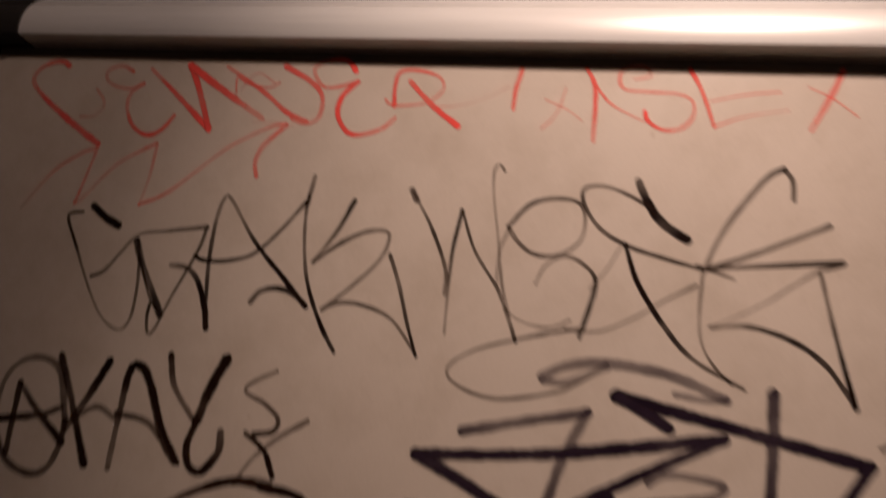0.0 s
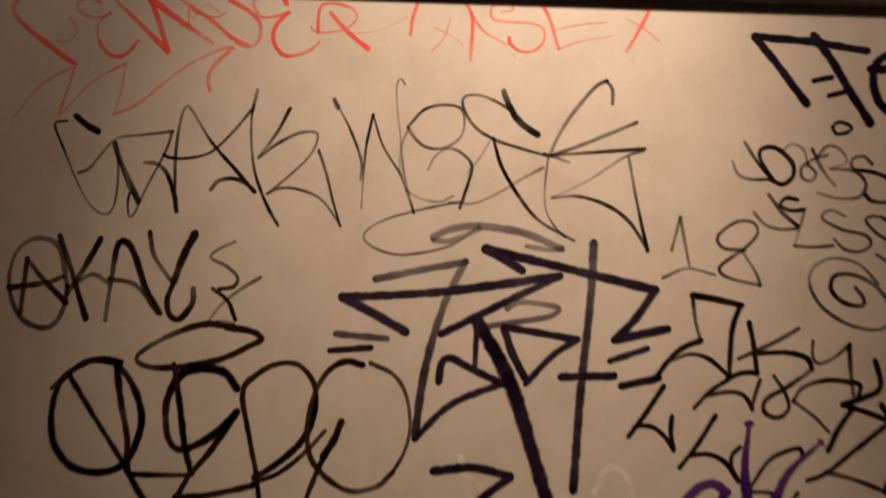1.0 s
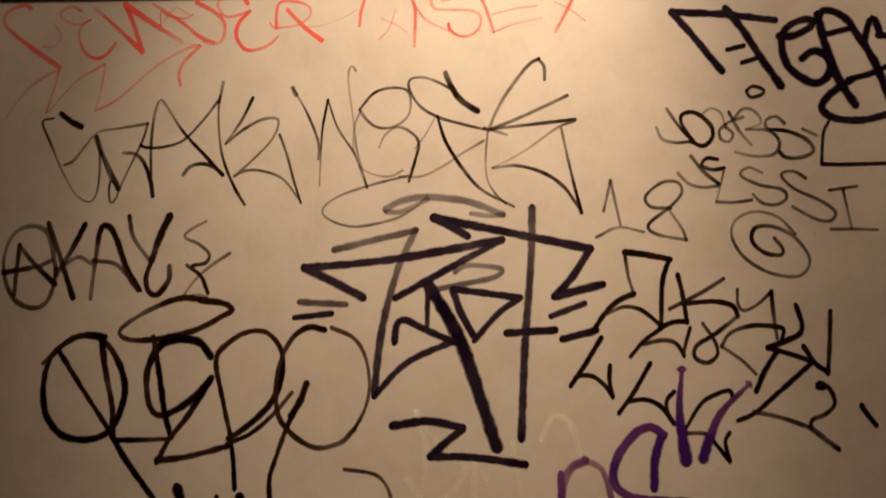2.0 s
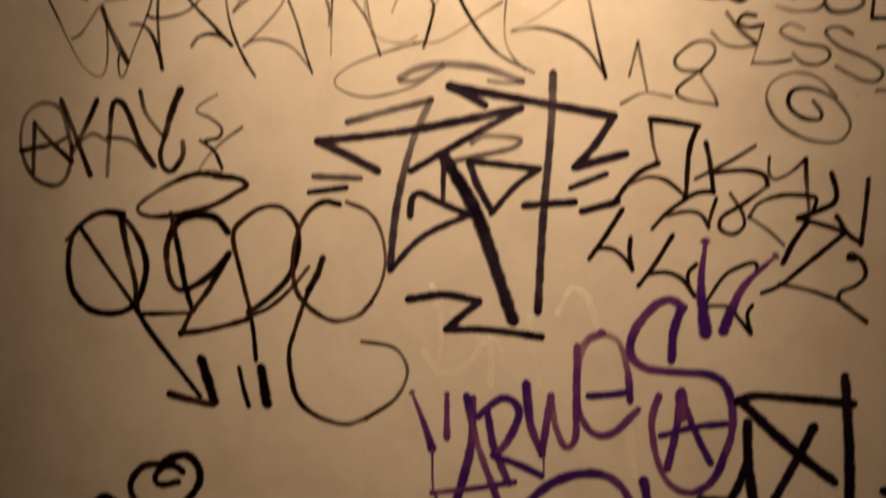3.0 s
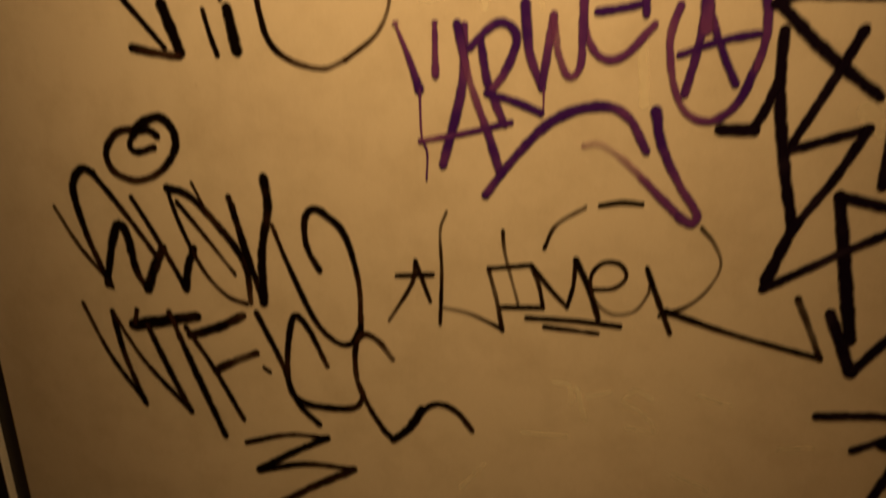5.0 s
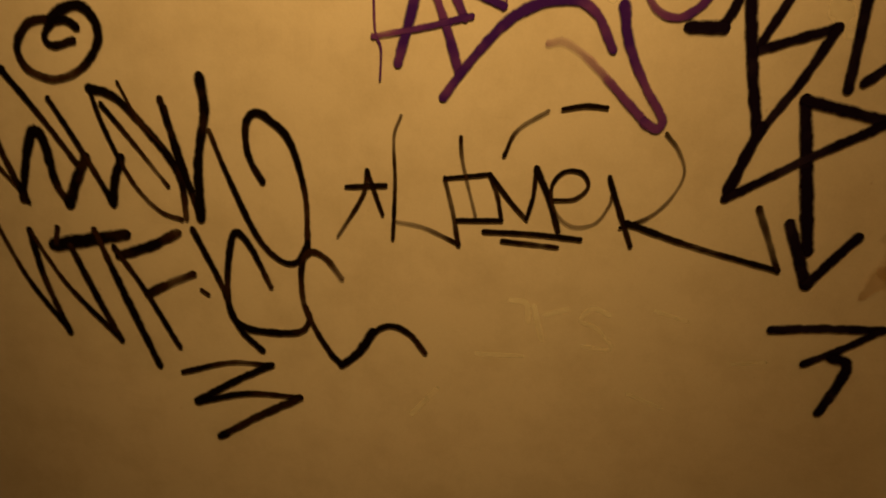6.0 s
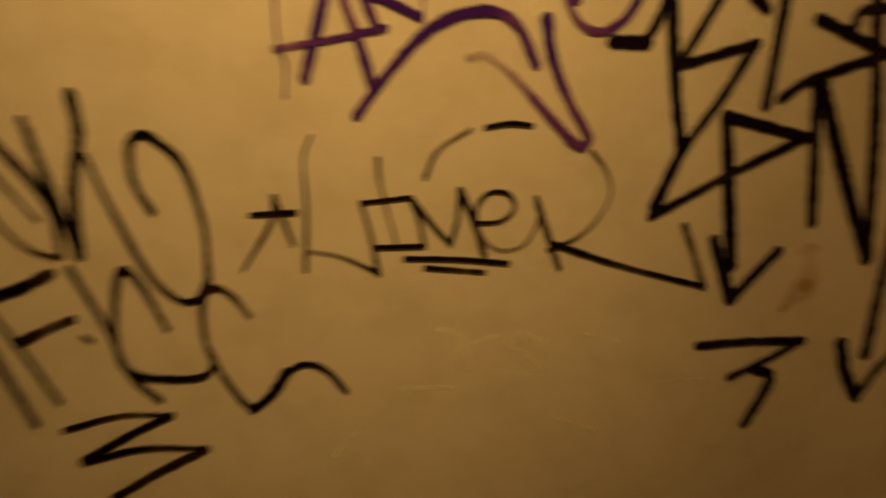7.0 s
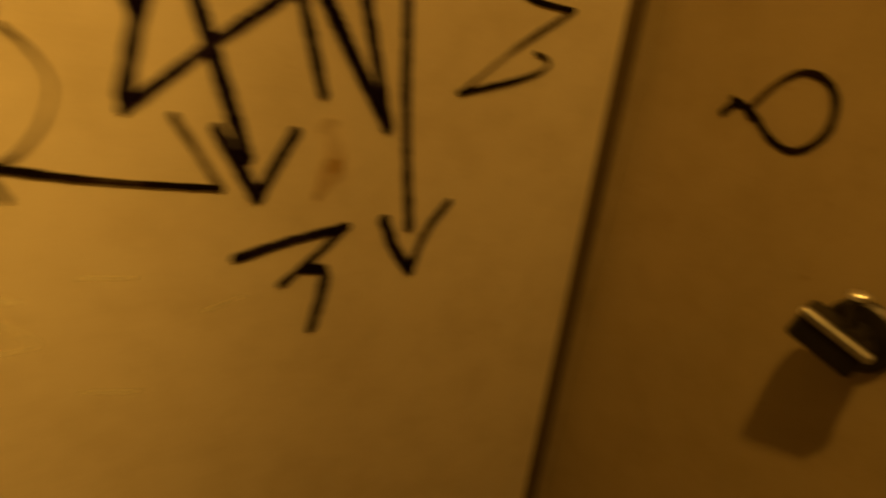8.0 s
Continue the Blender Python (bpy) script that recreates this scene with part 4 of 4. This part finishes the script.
tag("small_block_letters_tag", "small underlined letters in black marker with a star", "graffiti", 212, 1061, "medium", [
    (4.8, 0.8, 0.9, [(42, 1139), (38, 1111), (12, 1063)], 0, "star"),
    (4.7, 0.9, 0.9, [(42, 1139), (60, 1093)], 0, "star"),
    (5.4, 1, 1, [(21, 1119), (62, 1125)], 0, "star"),
    (4.6, 0.8, 0.9, [(75, 1197), (69, 1175), (72, 1129), (72, 1067)]),
    (4.7, 0.7, 0.9, [(75, 1087), (104, 1084), (140, 1071)]),
    (5.9, 1, 0.9, [(142, 1069), (134, 1103), (123, 1139)]),
    (3.8, 0.8, 0.8, [(123, 1139), (168, 1148)]),
    (4.4, 0.9, 0.7, [(136, 1182), (140, 1157), (157, 1103)]),
    (4.5, 0.9, 0.9, [(139, 1096), (184, 1101)]),
    (5.0, 0.9, 0.9, [(168, 1148), (178, 1125), (184, 1101)]),
    (5.0, 0.9, 1, [(168, 1148), (192, 1121), (209, 1105)]),
    (4.9, 1, 1, [(209, 1105), (213, 1130), (213, 1159)]),
    (6.1, 1, 1, [(213, 1159), (229, 1129), (242, 1096)]),
    (4.2, 0.9, 0.7, [(232, 1128), (254, 1132), (265, 1146), (257, 1159), (240, 1158), (230, 1142), (236, 1117), (255, 1103), (277, 1109), (288, 1129), (289, 1139)]),
    (5.3, 1, 0.9, [(284, 1157), (296, 1130), (315, 1089)]),
    (3.9, 0.9, 0.7, [(302, 1107), (327, 1121), (344, 1142), (352, 1168), (343, 1189), (329, 1204)]),
    (5.8, 1, 1, [(307, 1113), (375, 1096), (458, 1081)]),
    (7.7, 0.9, 1, [(427, 1141), (443, 1111), (458, 1081)], 0, "arrowhead"),
    (5.1, 1, 1, [(167, 1087), (215, 1090), (265, 1090)], 0, "underline"),
    (5.1, 1, 1, [(187, 1079), (243, 1079)], 0, "underline"),
    (4.1, 0.9, 0.7, [(180, 1168), (190, 1194), (217, 1215)], 0, "arc"),
    (4.4, 0.9, 0.9, [(231, 1218), (251, 1223), (271, 1223)], 0, "arc"),
])

tag("spiked_letters_tag", "spiked leaning letters in black marker with round doodle", "graffiti", -235, 1021, "black", [
    (6.0, 0.6, 0.9, [(-419, 1159), (-393, 1113), (-362, 1075), (-352, 1060)]),
    (9.7, 1, 0.9, [(-354, 1063), (-373, 1111), (-385, 1160), (-386, 1192), (-371, 1210), (-356, 1207)]),
    (7.1, 0.9, 0.8, [(-358, 1208), (-322, 1164), (-285, 1113)]),
    (10.8, 1, 1, [(-359, 1064), (-345, 1115), (-332, 1144), (-321, 1135), (-314, 1088), (-301, 1064)]),
    (13.1, 1, 1, [(-301, 1064), (-289, 1092), (-273, 1120)]),
    (8.7, 0.8, 1, [(-307, 1180), (-289, 1150), (-265, 1106), (-247, 1071)], 0.4),
    (11.1, 1, 1, [(-247, 1071), (-242, 1097), (-231, 1124)]),
    (6.2, 1, 0.9, [(-258, 1196), (-246, 1154), (-221, 1099), (-193, 1069), (-167, 1061)]),
    (9.8, 1, 1, [(-258, 1196), (-228, 1188), (-186, 1145), (-164, 1109), (-161, 1064)]),
    (5.3, 0.9, 0.8, [(-247, 1181), (-215, 1143), (-179, 1098)]),
    (3.7, 0.8, 0.8, [(-225, 1205), (-205, 1167), (-179, 1139)]),
    (8.9, 1, 1, [(-179, 1191), (-165, 1140), (-145, 1067)]),
    (5.9, 0.9, 0.9, [(-174, 1183), (-166, 1133), (-151, 1096)]),
    (10.8, 0.9, 1, [(-134, 1218), (-131, 1183), (-142, 1129), (-144, 1065)]),
    (6.7, 0.9, 0.9, [(-127, 1163), (-110, 1118), (-82, 1056), (-58, 1029), (-36, 1026), (-22, 1051)]),
    (7.7, 0.9, 1, [(-22, 1047), (-24, 1105), (-39, 1159), (-59, 1180), (-76, 1187), (-87, 1173), (-85, 1141), (-71, 1115)]),
    (9.4, 0.9, 1, [(-290, 1263), (-316, 1256), (-333, 1232), (-325, 1210), (-296, 1202), (-264, 1215), (-242, 1241), (-241, 1263), (-255, 1277), (-275, 1273), (-290, 1263)], 0, "ring"),
    (7.9, 1, 0.9, [(-262, 1256), (-273, 1262), (-290, 1258), (-300, 1243), (-291, 1236), (-268, 1243)]),
])

tag("stacked_letters_tag", "leaning block letters in black marker with zigzag", "graffiti", -149, 752, "black", [
    (6.6, 0.6, 0.9, [(-401, 1032), (-371, 961), (-328, 897)]),
    (10.2, 1, 1, [(-358, 1025), (-349, 964), (-328, 896)]),
    (7.3, 0.9, 0.9, [(-358, 1025), (-320, 960), (-260, 895)]),
    (14.6, 1, 1, [(-330, 1011), (-286, 1022), (-237, 1035)]),
    (8.8, 1, 1, [(-322, 1032), (-327, 1012)]),
    (10.0, 1, 1, [(-308, 1011), (-287, 957), (-260, 895)]),
    (9.8, 0.9, 1, [(-275, 1035), (-252, 970), (-213, 866)]),
    (12.4, 1, 1, [(-248, 1008), (-207, 1025), (-174, 1044)]),
    (11.9, 1, 1, [(-217, 963), (-191, 979), (-160, 995)]),
    (7.0, 0.8, 0.9, [(-254, 1018), (-221, 967), (-184, 896)]),
    (5.0, 0.7, 0.7, [(-150, 977), (-142, 972)]),
    (7.4, 0.9, 1, [(-155, 1051), (-126, 989), (-107, 935), (-79, 907)]),
    (8.0, 0.9, 1, [(-66, 993), (-89, 1040), (-106, 1052), (-116, 1010), (-117, 957), (-100, 936), (-63, 934), (-32, 940), (-21, 957), (-25, 972)]),
    (7.7, 0.7, 1, [(16, 1014), (-1, 1035), (-19, 1041), (-29, 1024), (-28, 979), (-14, 946), (4, 917), (18, 903)]),
    (10.3, 1, 0.9, [(18, 903), (37, 923), (53, 952)]),
    (6.8, 0.9, 0.8, [(52, 950), (72, 963), (95, 956), (114, 934)]),
    (7.3, 0.9, 1, [(-183, 861), (-122, 884), (-69, 889)]),
    (9.0, 1, 1, [(-69, 889), (-116, 859), (-168, 821)]),
    (7.5, 0.9, 1, [(-168, 819), (-103, 843), (-35, 849)]),
    (11.0, 0.9, 1, [(-35, 848), (-90, 811), (-140, 773)]),
])

# brown smear on the partition
smear = empty("brown_smear", 0.552, 0.0, 1.08, "faint brown smear on the cream partition", "stain")
stroke(smear, 26, 0.55, 0.8, [(552, 1121), (556, 1108), (557, 1096)], INKS["stain"], taper=0.6)
stroke(smear, 24, 0.6, 0.5, [(555, 1086), (550, 1079), (545, 1070)], INKS["stain"], taper=-0.6)

# loop drawn on the door
loop_doodle = empty("looped_doodle", DOOR_X, -0.169, 1.144, "black marker loop drawn on the cream door", "graffiti")
stroke(loop_doodle, 7.5, 1, 1, [(-146, 1165), (-161, 1188), (-182, 1205), (-204, 1204), (-219, 1190), (-223, 1166), (-213, 1146), (-196, 1136), (-174, 1141), (-151, 1158), (-131, 1165), (-118, 1152)], INKS["medium"], DOOR_X)
stroke(loop_doodle, 8.0, 1, 0.9, [(-125, 1168), (-138, 1164), (-148, 1155)], INKS["medium"], DOOR_X)

# ---- floor tiles ----
tile_mesh = None
for i in range(9):
    for j in range(8):
        if tile_mesh is None:
            bm = block(-0.098, 0.098, -0.098, 0.098, -0.008, 0.0, 0.0015, 1)
            tile_mesh = bpy.data.meshes.new("tile")
            bm.to_mesh(tile_mesh)
            bm.free()
            tile_mesh.materials.append(TILE)
        t = new("tile", tile_mesh)
        t.location = (-0.70 + 0.2 * i, -1.39 + 0.2 * j, 0)
        t.parent = floor
